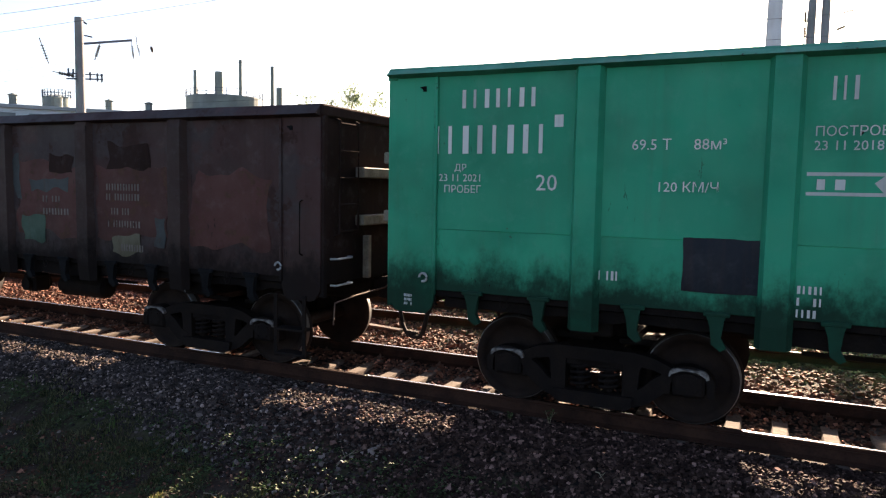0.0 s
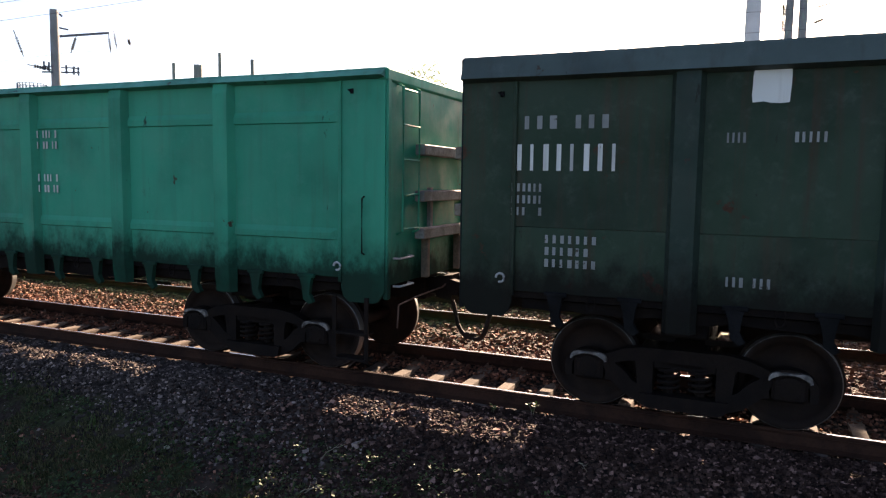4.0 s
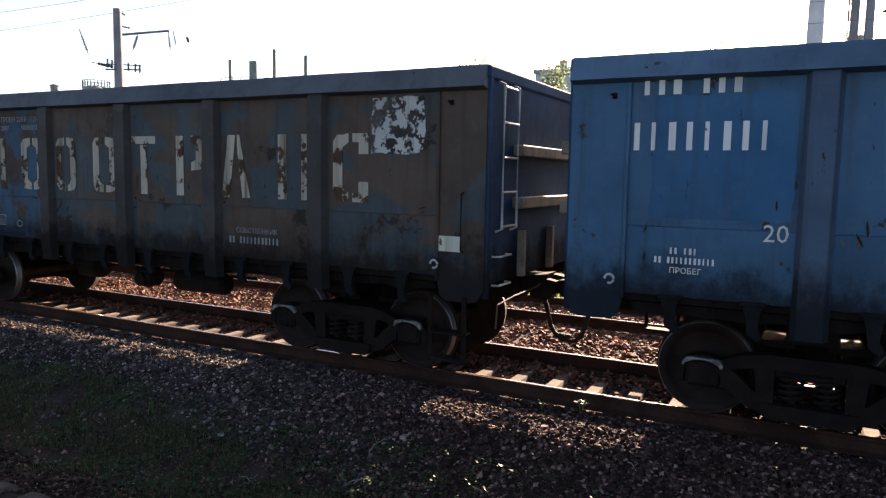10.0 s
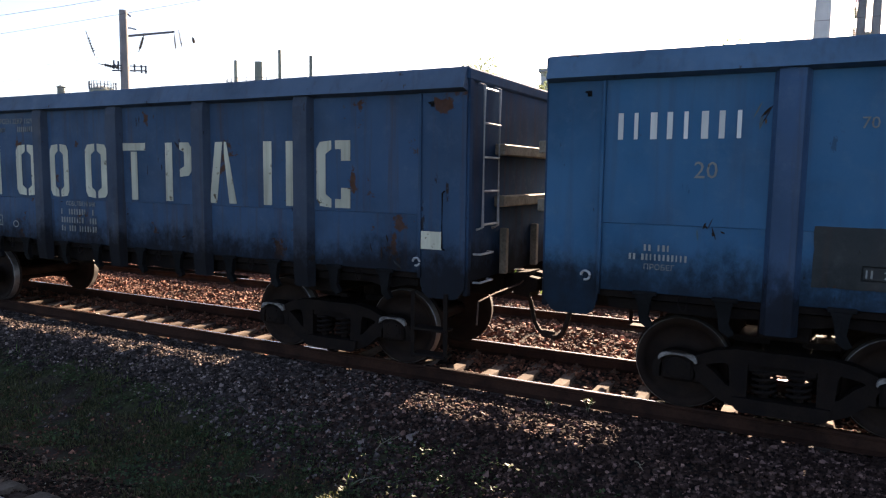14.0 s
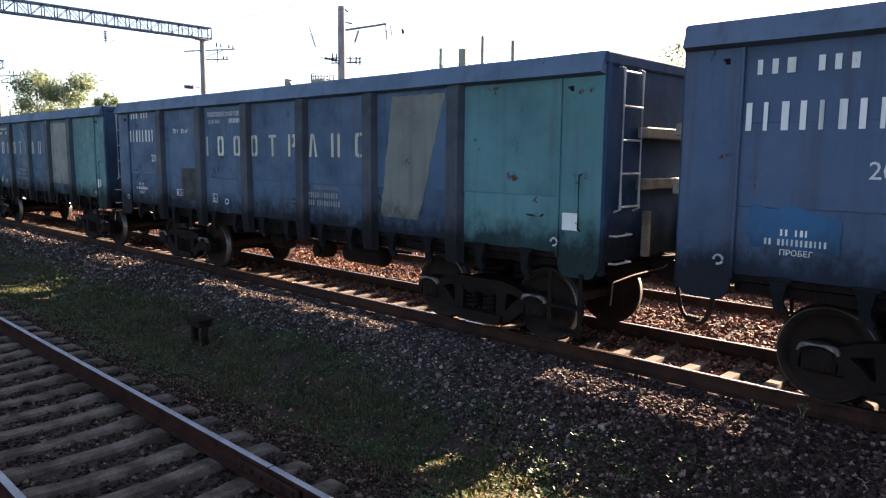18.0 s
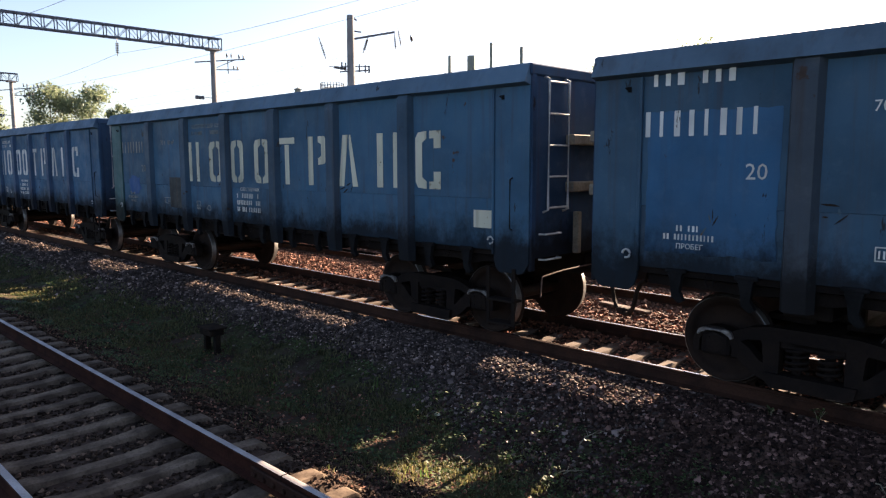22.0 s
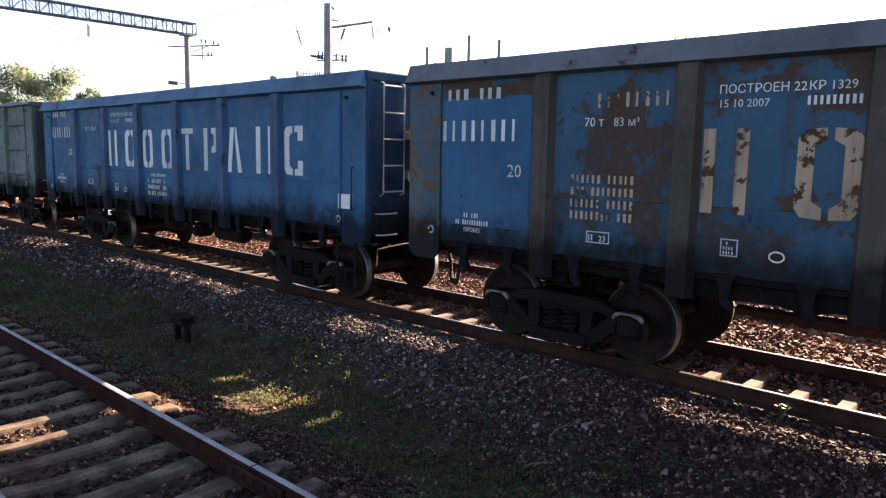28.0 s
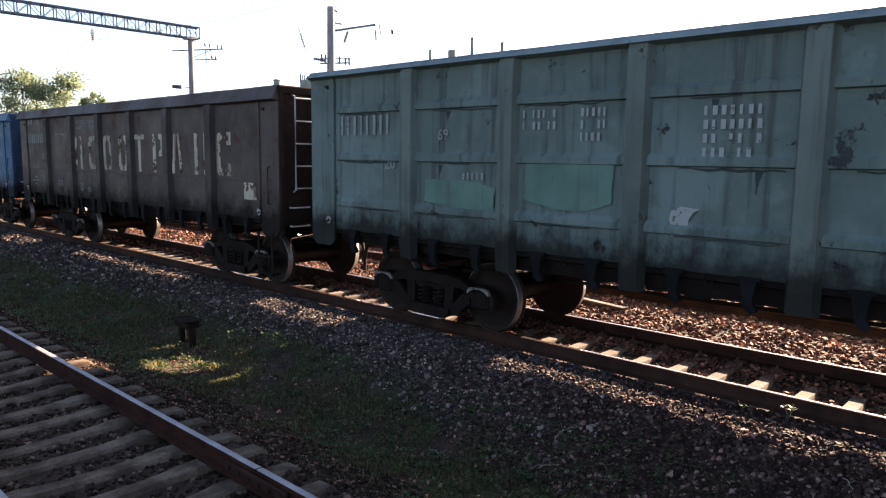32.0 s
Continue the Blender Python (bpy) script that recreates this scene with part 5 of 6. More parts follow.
# 10 and 11: blue wagons with a grey patch and a turquoise end
for k, coat, lab in ((10, "steel_blue", "slate-blue gondola wagon, slanted grey repaint and turquoise end bay"),
                     (11, "petrol", "petrol-blue gondola wagon with an ash-grey bay and a turquoise end bay")):
    w = add(k, gondola(k, lab, coat, 3.54, gear=k == 10, panels={6: "teal_dull", 8: "teal_dull"}))
    big_sign(w, M_CREAM, 2.36, 0.37, 3.99, 0.59, 0.22)
    small_marks(w, M_WHITE)
    owner_lines(w, M_FAINT, 7.5 if k == 10 else 6.1, 1.84, 3)
    patch(w, "paint_patch", P["ash_dull"], [(9.28, 1.50), (10.10, 1.50), (10.58, 3.22), (9.55, 3.22)] if k == 10 else rect(9.24, 10.5, 1.55, 3.2))
    patch(w, "plate", M_WHITE, rect(12.50, 12.72, 1.55, 1.75), y=-HALF - 0.03)
    patch(w, "dark_panel", P["olive"], rect(3.05, 3.78, 1.45, 2.1))
    if k == 11:
        patch(w, "paint_patch", P["vivid"], rect(0.65, 2.0, 1.45, 2.9), y=-HALF - 0.0135)
        for o in ([(5.66, 2.62), (5.95, 2.50), (6.02, 2.85), (5.98, 3.24), (5.72, 3.26)], [(6.48, 2.52), (6.75, 2.42), (6.92, 2.62), (7.30, 2.52), (7.36, 3.22), (6.95, 3.26), (6.80, 3.02), (6.55, 3.18)],
                  [(6.98, 2.02), (7.30, 1.98), (7.36, 2.40), (7.05, 2.36)]):
            patch(w, "paint_patch", P["azure"], o, y=-HALF - 0.0135, fray=0.10)
        patch(w, "paint_patch", P["drab"], [(7.0, 2.60), (7.18, 2.56), (7.22, 2.86), (7.04, 2.90)], y=-HALF - 0.0195, fray=0.06)

# 12: petrol blue wagon
w = add(12, gondola(12, "petrol-blue gondola wagon with big cream stencil shapes and a yellow plate", "teal_blue", 3.575, panels={7: "verdigris"}))
big_sign(w, M_CREAM, 2.03)
small_marks(w, M_FAINT, brand=False)
owner_lines(w, M_WHITE, 6.0, 1.88, 4)
patch(w, "plate", M_CREAM, rect(12.10, 12.42, 1.55, 1.78), y=-HALF - 0.03)
patch(w, "paint_patch", P["indigo"], rect(0.95, 1.6, 1.75, 2.1), fray=0.11)
patch(w, "dark_panel", P["olive"], rect(3.1, 3.75, 1.45, 2.1))

# 13: deep blue wagon
w = add(13, gondola(13, "deep-blue gondola wagon with white stencil shapes", "blue", 3.565))
big_sign(w, M_WHITE, 2.05, 0.82, spots=(3.98, 4.70, 5.72, 6.40, 7.42, 8.28, 9.24, 10.12, 11.0))
small_marks(w, M_WHITE, number=False, brand=False, twenty=None)
bars(w, 0.20, 3.0, 7, 0.55, 0.14, M_WHITE, y=-HALF - 0.03)
bars(w, 0.95, 2.98, 8, 1.2, 0.29, M_WHITE, fill=0.7)
owner_lines(w, M_WHITE, 6.0, 1.84, 4)

# 14: peeling blue and brown wagon, flaking sign
w = add(14, gondola(14, "peeling blue gondola wagon with brown bare patches and flaking cream shapes", "blue_rust", 3.575, frame_coat="rusty", panels={7: "ochre"}))
big_sign(w, M_TAN, 1.87, 0.82, shift=0.02)
small_marks(w, M_WHITE, z=-0.08)
bars(w, 2.9, 3.08, 8, 0.9, 0.15, M_TAN)
bars(w, 2.6, 2.2, 12, 0.8, 0.09, M_TAN, 4)
patch(w, "paint_patch", P["vivid"], rect(0.60, 2.02, 1.5, 3.1), y=-HALF - 0.0135)
patch(w, "plate", M_CREAM, rect(12.45, 12.75, 1.55, 1.75), y=-HALF - 0.03)

# 15: vivid blue wagon, white sign
w = add(15, gondola(15, "vivid-blue gondola wagon with big white stencil shapes and a white plate", "vivid", 3.59, gear=True))
big_sign(w, M_WHITE, 2.02)
small_marks(w, M_WHITE, dates="16 10 2007", z=0.02)
owner_lines(w, M_WHITE, 6.0, 1.84, 4)
patch(w, "plate", M_WHITE, rect(12.38, 12.66, 1.56, 1.78), y=-HALF - 0.03)
patch(w, "dark_panel", P["olive"], rect(3.37, 3.78, 1.48, 2.02))

# 16: sooty sage-green wagon with pressed sheets
w = add(16, gondola(16, "sooty sage-green gondola wagon with pressed side sheets", "sage", 3.67, "pressed", end_coat="sage_end", beams=(1.95, 2.5, 3.0), posts=True))
bars(w, 0.75, 2.98, 8, 1.15, 0.28, M_FAINT, fill=0.7, y=-HALF - 0.028)
write(w, "20", 1.72, 2.22, 0.22, M_FAINT, -HALF - 0.028)
write(w, "69", 2.75, 2.62, 0.2, M_FAINT, -HALF - 0.028)
for x, z, n, wd, rows in ((4.15, 2.95, 7, 0.5, 2), (4.95, 2.95, 5, 0.35, 3), (6.35, 2.92, 7, 0.6, 4), (3.2, 2.2, 5, 0.4, 1), (9.2, 2.9, 9, 0.6, 2), (9.3, 2.15, 9, 0.6, 1)):
    bars(w, x, z, n, wd, 0.09, M_FAINT, rows, y=-HALF - 0.030)
patch(w, "paint_patch", P["jade"], [(2.52, 1.80), (3.0, 1.74), (3.72, 1.72), (3.76, 2.02), (3.3, 2.10), (2.55, 2.09)], y=-HALF - 0.029)
patch(w, "paint_patch", P["jade"], [(4.19, 1.92), (4.5, 1.82), (5.0, 1.80), (5.36, 1.9), (5.39, 2.36), (4.22, 2.37)], y=-HALF - 0.029)
patch(w, "paint_patch", P["jade"], [(9.27, 2.25), (10.0, 2.20), (10.55, 2.24), (10.58, 2.96), (9.9, 2.98), (9.3, 2.93)], y=-HALF - 0.029)
# dark lines paint the shade under the ridges; some trail short soot runs
rnd = random.Random(77)
for i in range(7):
    for z in (1.612, 2.307, 3.002):
        a, b = EDGES[i] + rnd.uniform(0.16, 0.7), EDGES[i + 1] - rnd.uniform(0.16, 0.7)
        patch(w, "soot_smear", P["smear"], [(a, z - 0.006), ((a + b) / 2, z - rnd.uniform(0.01, 0.03)), (b, z - 0.006), (b, z + 0.008), (a, z + 0.008)], y=-HALF - 0.008, fray=0.02)
        if rnd.random() < 0.5:
            x = rnd.uniform(a + 0.1, b - 0.1)
            patch(w, "soot_smear", P["smear"], [(x - 0.03, z - 0.02), (x - 0.015, z - rnd.uniform(0.08, 0.22)), (x + 0.02, z - 0.09), (x + 0.05, z - 0.015)], y=-HALF - 0.0085, fray=0.03)
patch(w, "chipped_spot", M_FAINT, [(6.0, 1.76), (6.08, 1.68), (6.14, 1.76), (6.22, 1.70), (6.26, 1.90), (6.12, 1.89)], y=-HALF - 0.029, fray=0.2)

# 17: sooty brown wagon
w = add(17, gondola(17, "sooty brown gondola wagon with faded cream stencil shapes", "soot", 3.55))
big_sign(w, M_WORN, 2.0)
small_marks(w, M_FAINT)
patch(w, "plate", M_WORN, rect(11.9, 12.3, 1.6, 1.9))

# 18: blue wagon, the last in view
w = add(18, gondola(18, "blue gondola wagon at the tail of the visible train", "blue", 3.55))
big_sign(w, M_WHITE)
small_marks(w, M_WHITE)


for k, w in WAGONS:
    scrapes(w, {4: 14, 5: 22, 6: 10, 7: 8, 8: 14, 9: 8, 10: 12, 11: 12, 12: 10, 13: 7, 14: 8, 15: 4, 18: 4}.get(k, 0), 500 + k)


# ------------------------------------------------------------------ overhead line
def insulator(bm, a, b, r=0.05):
    a, b = Vector(a), Vector(b)
    tube(bm, [a, b], 0.02, 6)
    n = 6
    for i in range(n):
        p = a.lerp(b, 0.3 + 0.5 * i / (n - 1))
        d = (b - a).normalized()
        tube(bm, [p - d * 0.02, p + d * 0.02], r, 8, r * 0.6)


def concrete_mast():
    m = thing("catenary_mast", "tapered pale concrete mast carrying arms and insulators", "utility pole", (-29.9, 15.1, -0.3))
    bm = bmesh.new()
    tube(bm, [(0, 0, -0.5), (0, 0, 10.26)], 0.27, 16, 0.18)
    part("pole", bm, M_CONCRETE, m)
    bm = bmesh.new()
    beam(bm, (0, 0, 9.05), (0, 3.0, 9.79), 0.11, 0.11)
    beam(bm, (0, 0, 9.5), (0, 0.7, 9.5), 0.06)
    part("bracket_arm", bm, M_GALV, m)
    bm = bmesh.new()
    beam(bm, (0, -0.7, 7.36), (0, 1.25, 7.60), 0.07)
    beam(bm, (0, -0.6, 7.62), (0, 1.25, 7.80), 0.05)
    for y in (-0.6, -0.35, 0.55, 0.95, 1.2):
        beam(bm, (0, y, 7.45), (0, y, 7.85), 0.06)
    part("cross_arm", bm, M_GALV, m)
    bm = bmesh.new()
    beam(bm, (0, 0, 10.25), (0, 0.42, 10.05), 0.06)
    part("top_hook", bm, M_GALV, m)
    for a, b in (((0, 1.20, 9.42), (0, 0.82, 8.45)), ((0, 3.0, 9.75), (0, 3.12, 8.85)), ((0, 3.28, 10.1), (0, 3.5, 9.1)), ((0, 4.2, 9.8), (0, 4.35, 9.4)),
                 ((0, -2.0, 8.95), (0, -1.58, 7.9)), ((0, -1.4, 7.58), (0, -0.15, 7.52))):
        bm = bmesh.new()
        insulator(bm, a, b, 0.085)
        part("insulator", bm, M_INSUL, m)


concrete_mast()


def double_mast():
    m = thing("anchor_mast", "pair of tall steel posts with insulator strings", "utility pole", (1.2, 24.5, -0.4))
    for x in (-0.37, 0.25):
        bm = bmesh.new()
        tube(bm, [(x, 0, -0.5), (x * 0.75, 0, 13.0)], 0.20, 14, 0.15)
        part("post", bm, M_CONCRETE, m)
    for z in (2.5, 5.0, 7.8, 10.6):
        bm = bmesh.new()
        box(bm, -0.45, 0.40, -0.06, 0.06, z, z + 0.12, 0.01)
        part("cross_bar", bm, M_GALV, m)
    for z in (8.9, 9.7, 10.3):
        bm = bmesh.new()
        insulator(bm, (-0.55, 0, z), (-0.50, 0, z - 0.7), 0.09)
        part("insulator", bm, M_INSUL, m)
    bm = bmesh.new()
    insulator(bm, (0.4, 0, 9.9), (1.3, 0, 10.1), 0.08)
    insulator(bm, (0.5, 0, 9.3), (1.0, 0, 9.5), 0.08)
    part("insulator", bm, M_INSUL, m)


double_mast()


def gantry(x, y0, y1, z, name_label):
    """A lattice cross beam over all the tracks, on a post at each end."""
    g = thing("catenary_gantry", name_label, "gantry", (x, 0, -0.3), group="gantries over the tracks")
    z += 0.3
    for y in (y0, y1):
        bm = bmesh.new()
        tube(bm, [(0, y, -0.5), (0, y, z)], 0.21, 14, 0.16)
        box(bm, -0.3, 0.3, y - 0.35, y + 0.35, z - 0.06, z + 0.02, 0.02)
        part("post", bm, M_CONCRETE, g)
    h, d = 0.66, 0.45
    for zz in (z + 0.04, z + 0.04 + h):
        for dx in (-d / 2, d / 2):
            bm = bmesh.new()
            beam(bm, (dx, y0 - 0.5, zz), (dx, y1 + 0.5, zz), 0.08)
            part("chord", bm, M_GALV, g)
    n = int((y1 - y0 + 1) / 0.62)
    bm = bmesh.new()
    for i in range(n + 1):
        y = y0 - 0.5 + (y1 - y0 + 1) * i / n
        for dx in (-d / 2, d / 2):
            beam(bm, (dx, y, z + 0.04), (dx, y, z + 0.04 + h), 0.045)
            if i < n:
                a, b = (z + 0.04, z + 0.04 + h) if i % 2 else (z + 0.04 + h, z + 0.04)
                beam(bm, (dx, y, a), (dx, y + (y1 - y0 + 1) / n, b), 0.028)
        beam(bm, (-d / 2, y, z + 0.04), (d / 2, y, z + 0.04), 0.04)
        beam(bm, (-d / 2, y, z + 0.04 + h), (d / 2, y, z + 0.04 + h), 0.04)
    part("lattice", bm, M_GALV, g)
    for y in (-6.2, 0.0, 8.0):
        if y0 < y < y1:
            bm = bmesh.new()
            insulator(bm, (0, y, z), (0, y, z - 0.95), 0.11)
            part("insulator", bm, M_INSUL, g)
    # side arms on the far post
    for name, a, b, r in (("side_arm", (-1.2, -0.85), (2.2, -0.35), 0.07), ("side_arm", (0, -1.2), (1.75, -1.05), 0.06), ("arm_brace", (0.1, -1.1), (1.5, -0.45), 0.04),
                          ("arm_brace", (1.0, -1.35), (1.0, -0.5), 0.04), ("lamp_arm", (0, -2.95), (-0.6, -2.93), 0.04)):
        bm = bmesh.new()
        beam(bm, (0, y1 + a[0], z + a[1]), (0, y1 + b[0], z + b[1]), r)
        part(name, bm, M_GALV, g)
    for y, lo, hi in ((0.95, -0.4, -0.08), (1.25, -0.4, -0.08), (1.8, -0.4, -0.08), (2.1, -0.4, -0.08), (1.4, -1.1, -0.82), (1.65, -1.1, -0.82)):
        bm = bmesh.new()
        insulator(bm, (0, y1 + y, z + lo), (0, y1 + y, z + hi), 0.055)
        part("pin_insulator", bm, M_INSUL, g)
    bm = bmesh.new()
    for i in range(3):
        box(bm, -0.08, 0.08, y1 - 1.25 + i * 0.2, y1 - 1.1 + i * 0.2, z - 3.06, z - 2.84, 0.02)
    part("loudspeaker", bm, M_GALV, g)
    return g


gantry(-42.0, -11.0, 13.80, 9.42, "blue-grey lattice steel gantry spanning the tracks on concrete posts")
gantry(-72.0, -11.0, 10.4, 9.66, "distant lattice steel gantry spanning the tracks")


def wire(name, pts, r, label):
    bm = bmesh.new()
    tube(bm, pts, r, 5)
    tagged(new(name, finish(name, bm, M_WIRE)), label, "overhead wire")


def sagging(x0, x1, y, z, sag, n=10):
    return [(x0 + (x1 - x0) * i / n, y, z - sag * (1 - (2 * i / n - 1) ** 2)) for i in range(n + 1)]


wire("feeder_wire", sagging(-72, -12, 10.6, 8.7, 0.5) + sagging(-12, 48, 10.6, 8.7, 0.5)[1:], 0.008, "thin sagging feeder wire above the yard")
wire("contact_wire", [(-140, 18.4, 6.3), (60, 18.4, 6.3)], 0.007, "thin straight contact wire over the yard")
wire("carrier_wire", sagging(-90, -30, 18.2, 8.4, 0.9) + sagging(-30, 30, 18.2, 8.4, 0.9)[1:], 0.007, "sagging carrier wire over the yard")
wire("feeder_wire", sagging(-90, -29.9, 16.0, 8.2, 0.5) + sagging(-29.9, 30, 16.0, 8.2, 0.5)[1:], 0.006, "thin feeder wire beside the mast")
wire("carrier_wire", sagging(-72, -42, 8.0, 8.6, 0.5) + sagging(-42, -6, 8.0, 8.6, 0.5)[1:], 0.008, "carrier wire hung from the gantries")
wire("carrier_wire", sagging(-72, -42, 0.0, 8.6, 0.6) + sagging(-42, 6, 0.0, 8.6, 1.0)[1:] + sagging(6, 60, 0.0, 8.6, 1.0)[1:], 0.008, "carrier wire above the train")
wire("carrier_wire", sagging(-72, -42, NEAR_Y, 8.6, 0.6) + sagging(-42, 6, NEAR_Y, 8.6, 1.0)[1:] + sagging(6, 60, NEAR_Y, 8.6, 1.0)[1:], 0.008, "carrier wire above the near track")


# ------------------------------------------------------------------ distance
def polar(az, d):
    a = radians(az)
    return EYE[0] - math.sin(a) * d, EYE[1] + math.cos(a) * d


def stack(az, d, top, r, mat, label, name="chimney"):
    x, y = polar(az, d)
    bm = bmesh.new()
    lathe(bm, [(r * 1.15, 0), (r, top * 0.5), (r * 0.92, top), (r * 0.8, top)], 20, "z")
    ob = new(name, finish(name, bm, mat))
    ob.location = (x, y, -0.5)
    tagged(ob, label, "pole" if name == "distant_pole" else "chimney")


def top_z(el, d):
    return EYE[2] + d * math.tan(radians(el)) + 0.5


stack(0.80, 250, 66, 2.4, M_CHIM, "tall pale concrete factory chimney")
for az, el, r in ((44.1, 8.35, 0.3), (42.4, 8.33, 0.75), (40.84, 9.29, 0.3), (38.48, 8.95, 0.32), (37.95, 7.4, 0.55)):
    stack(az, 125, top_z(el, 125), r, M_TANK, "thin steel flue above the storage tank", "flue")


def tank(az0, az1, d, el):
    x, y = polar((az0 + az1) / 2, d)
    r = d * math.tan(radians((az0 - az1) / 2))
    h = top_z(el, d)
    t = thing("storage_tank", "wide grey-green steel storage tank with a railed roof", "tank", (x, y, -0.5))
    bm = bmesh.new()
    lathe(bm, [(r, 0), (r, h), (r * 0.97, h + 0.15), (0, h + 0.6)], 36, "z")
    part("shell", bm, M_TANK, t)
    bm = bmesh.new()
    for i in range(24):
        a = 2 * math.pi * i / 24
        b = 2 * math.pi * (i + 1) / 24
        beam(bm, (r * math.cos(a), r * math.sin(a), h), (r * math.cos(a), r * math.sin(a), h + 1.1), 0.08)
        for z in (0.6, 1.1):
            beam(bm, (r * math.cos(a), r * math.sin(a), h + z), (r * math.cos(b), r * math.sin(b), h + z), 0.06)
    part("railing", bm, M_GALV, t)


tank(44.8, 39.2, 122, 6.35)
tank(54.2, 52.4, 118, 5.7)


def factory(az0, az1, d, el, label, rows=2, step=4.0):
    """A long flat-roofed building across the line of sight, with rows of windows."""
    a, b = Vector((*polar(az0, d), 0)), Vector((*polar(az1, d), 0))
    length = (b - a).length
    h = top_z(el, d)
    f = thing("factory_building", label, "building", (a.x, a.y, -0.5), turn=math.degrees(math.atan2(b.y - a.y, b.x - a.x)))
    bm = bmesh.new()
    box(bm, 0, length, 0, 14, 0, h - 0.5)
    part("wall", bm, M_WALL, f)
    bm = bmesh.new()
    box(bm, -0.3, length + 0.3, -0.3, 14.3, h - 0.5, h, 0.05)
    part("roof", bm, M_ROOF, f)
    win = bmesh.new()
    box(win, 0, step * 0.62, -0.06, 0.04, 0, 1.5, 0.02)
    me = finish("window", win, M_PANE)
    for r in range(rows):
        for i in range(int(length / step)):
            part("window", me, None, f, at=(i * step + step * 0.2, 0, h - 2.6 - r * 3.3))
    for q in (0.12, 0.37, 0.66, 0.9):
        bm = bmesh.new()
        lathe(bm, [(0.5, 0), (0.5, 1.6), (0.7, 1.7), (0.0, 2.0)], 12, "z", (length * q, 5, h))
        part("roof_vent", bm, M_TANK, f)


factory(20.5, 5.0, 95, 8.3, "long grey flat-roofed factory hall with window rows")
factory(-0.8, -9.0, 80, 9.2, "grey factory block with dark windows", 3)
factory(57.5, 46.0, 110, 5.1, "low dark industrial shed beyond the yard", 1)
stack(77.9, 92, top_z(5.25, 92), 0.16, M_CONCRETE, "slim concrete pole beyond the gantry", "distant_pole")
factory(83.0, 78.5, 170, 3.4, "distant low white building beyond the trees", 1)


# ------------------------------------------------------------------ trees
def leaf_cloud(centres, n, size, seed):
    """Leaves as small bent quads round many clump centres."""
    rnd = np.random.RandomState(seed)
    c = np.array(centres, float)
    i = rnd.randint(0, len(c), n)
    p = c[i, :3] + rnd.normal(0, 1, (n, 3)) * c[i, 3:4] * np.array([1, 1, 0.8]) * 0.55
    u = rnd.normal(0, 1, (n, 3))
    u /= np.linalg.norm(u, axis=1, keepdims=True)
    v = np.cross(u, rnd.normal(0, 1, (n, 3)))
    v /= np.linalg.norm(v, axis=1, keepdims=True)
    s = size * rnd.uniform(0.6, 1.4, (n, 1))
    verts = np.stack([p - u * s, p + v * s * 0.55, p + u * s, p - v * s * 0.55], 1).reshape(-1, 3)
    faces = np.arange(4 * n).reshape(n, 4)
    me = bpy.data.meshes.new("crown")
    me.from_pydata(verts.tolist(), [], faces.tolist())
    me.materials.append(M_LEAF)
    return me


def tree(x, y, h, r, seed, leaves=2600, size=0.28, slim=1.0, low=0.3, name="tree", label="leafy green tree with an open uneven crown"):
    rnd = random.Random(seed)
    t = thing(name, label, "tree", (x, y, -0.5), group="trees beyond the tracks")
    bm = bmesh.new()
    lean = (rnd.uniform(-0.3, 0.3), rnd.uniform(-0.3, 0.3))
    tube(bm, [(0, 0, -0.3), (lean[0] * 0.4, lean[1] * 0.4, h * 0.3), (lean[0], lean[1], h * 0.82)], 0.05 * h ** 0.75, 8, 0.04)
    centres = []
    for i in range(int(16 + h)):
        a = rnd.uniform(0, 2 * math.pi)
        z = h * rnd.uniform(low, 0.97)
        q = (z / h - low) / (1 - low)
        reach = r * slim * (0.35 + 0.8 * math.sin(math.pi * min(1, q * 0.9 + 0.12))) * rnd.uniform(0.35, 1.0)
        e = (lean[0] + reach * math.cos(a), lean[1] + reach * math.sin(a), z)
        tube(bm, [(lean[0] * 0.7, lean[1] * 0.7, z * 0.72), e], 0.05, 5, 0.015)
        centres.append((*e, r * rnd.uniform(0.22, 0.42)))
    part("trunk", bm, M_BARK, t)
    part("crown", leaf_cloud(centres, leaves, size, seed), None, t)


# a hedge of young trees behind the yard, and taller ones to the left
for i, (az, d, el) in enumerate([(34.9, 70, 7.0), (32.7, 70, 8.0), (30.1, 66, 7.3), (25.6, 60, 8.9), (22.0, 62, 6.5), (19.2, 60, 8.5), (17.3, 58, 6.3), (15.2, 55, 6.6), (13.0, 56, 6.2),
                                  (11.0, 52, 7.0), (9.0, 54, 7.2), (6.7, 50, 9.9), (4.9, 50, 8.9), (2.7, 48, 9.1), (1.6, 50, 8.0), (-0.4, 52, 7.6), (-2.6, 50, 7.2), (-4.5, 52, 7.0), (-6.5, 50, 7.4)]):
    x, y = polar(az, d)
    h = top_z(el, d)
    tree(x, y, h, 2.6, 100 + i, 2600, 0.13, low=0.12, label="young leafy tree in the hedge behind the yard")
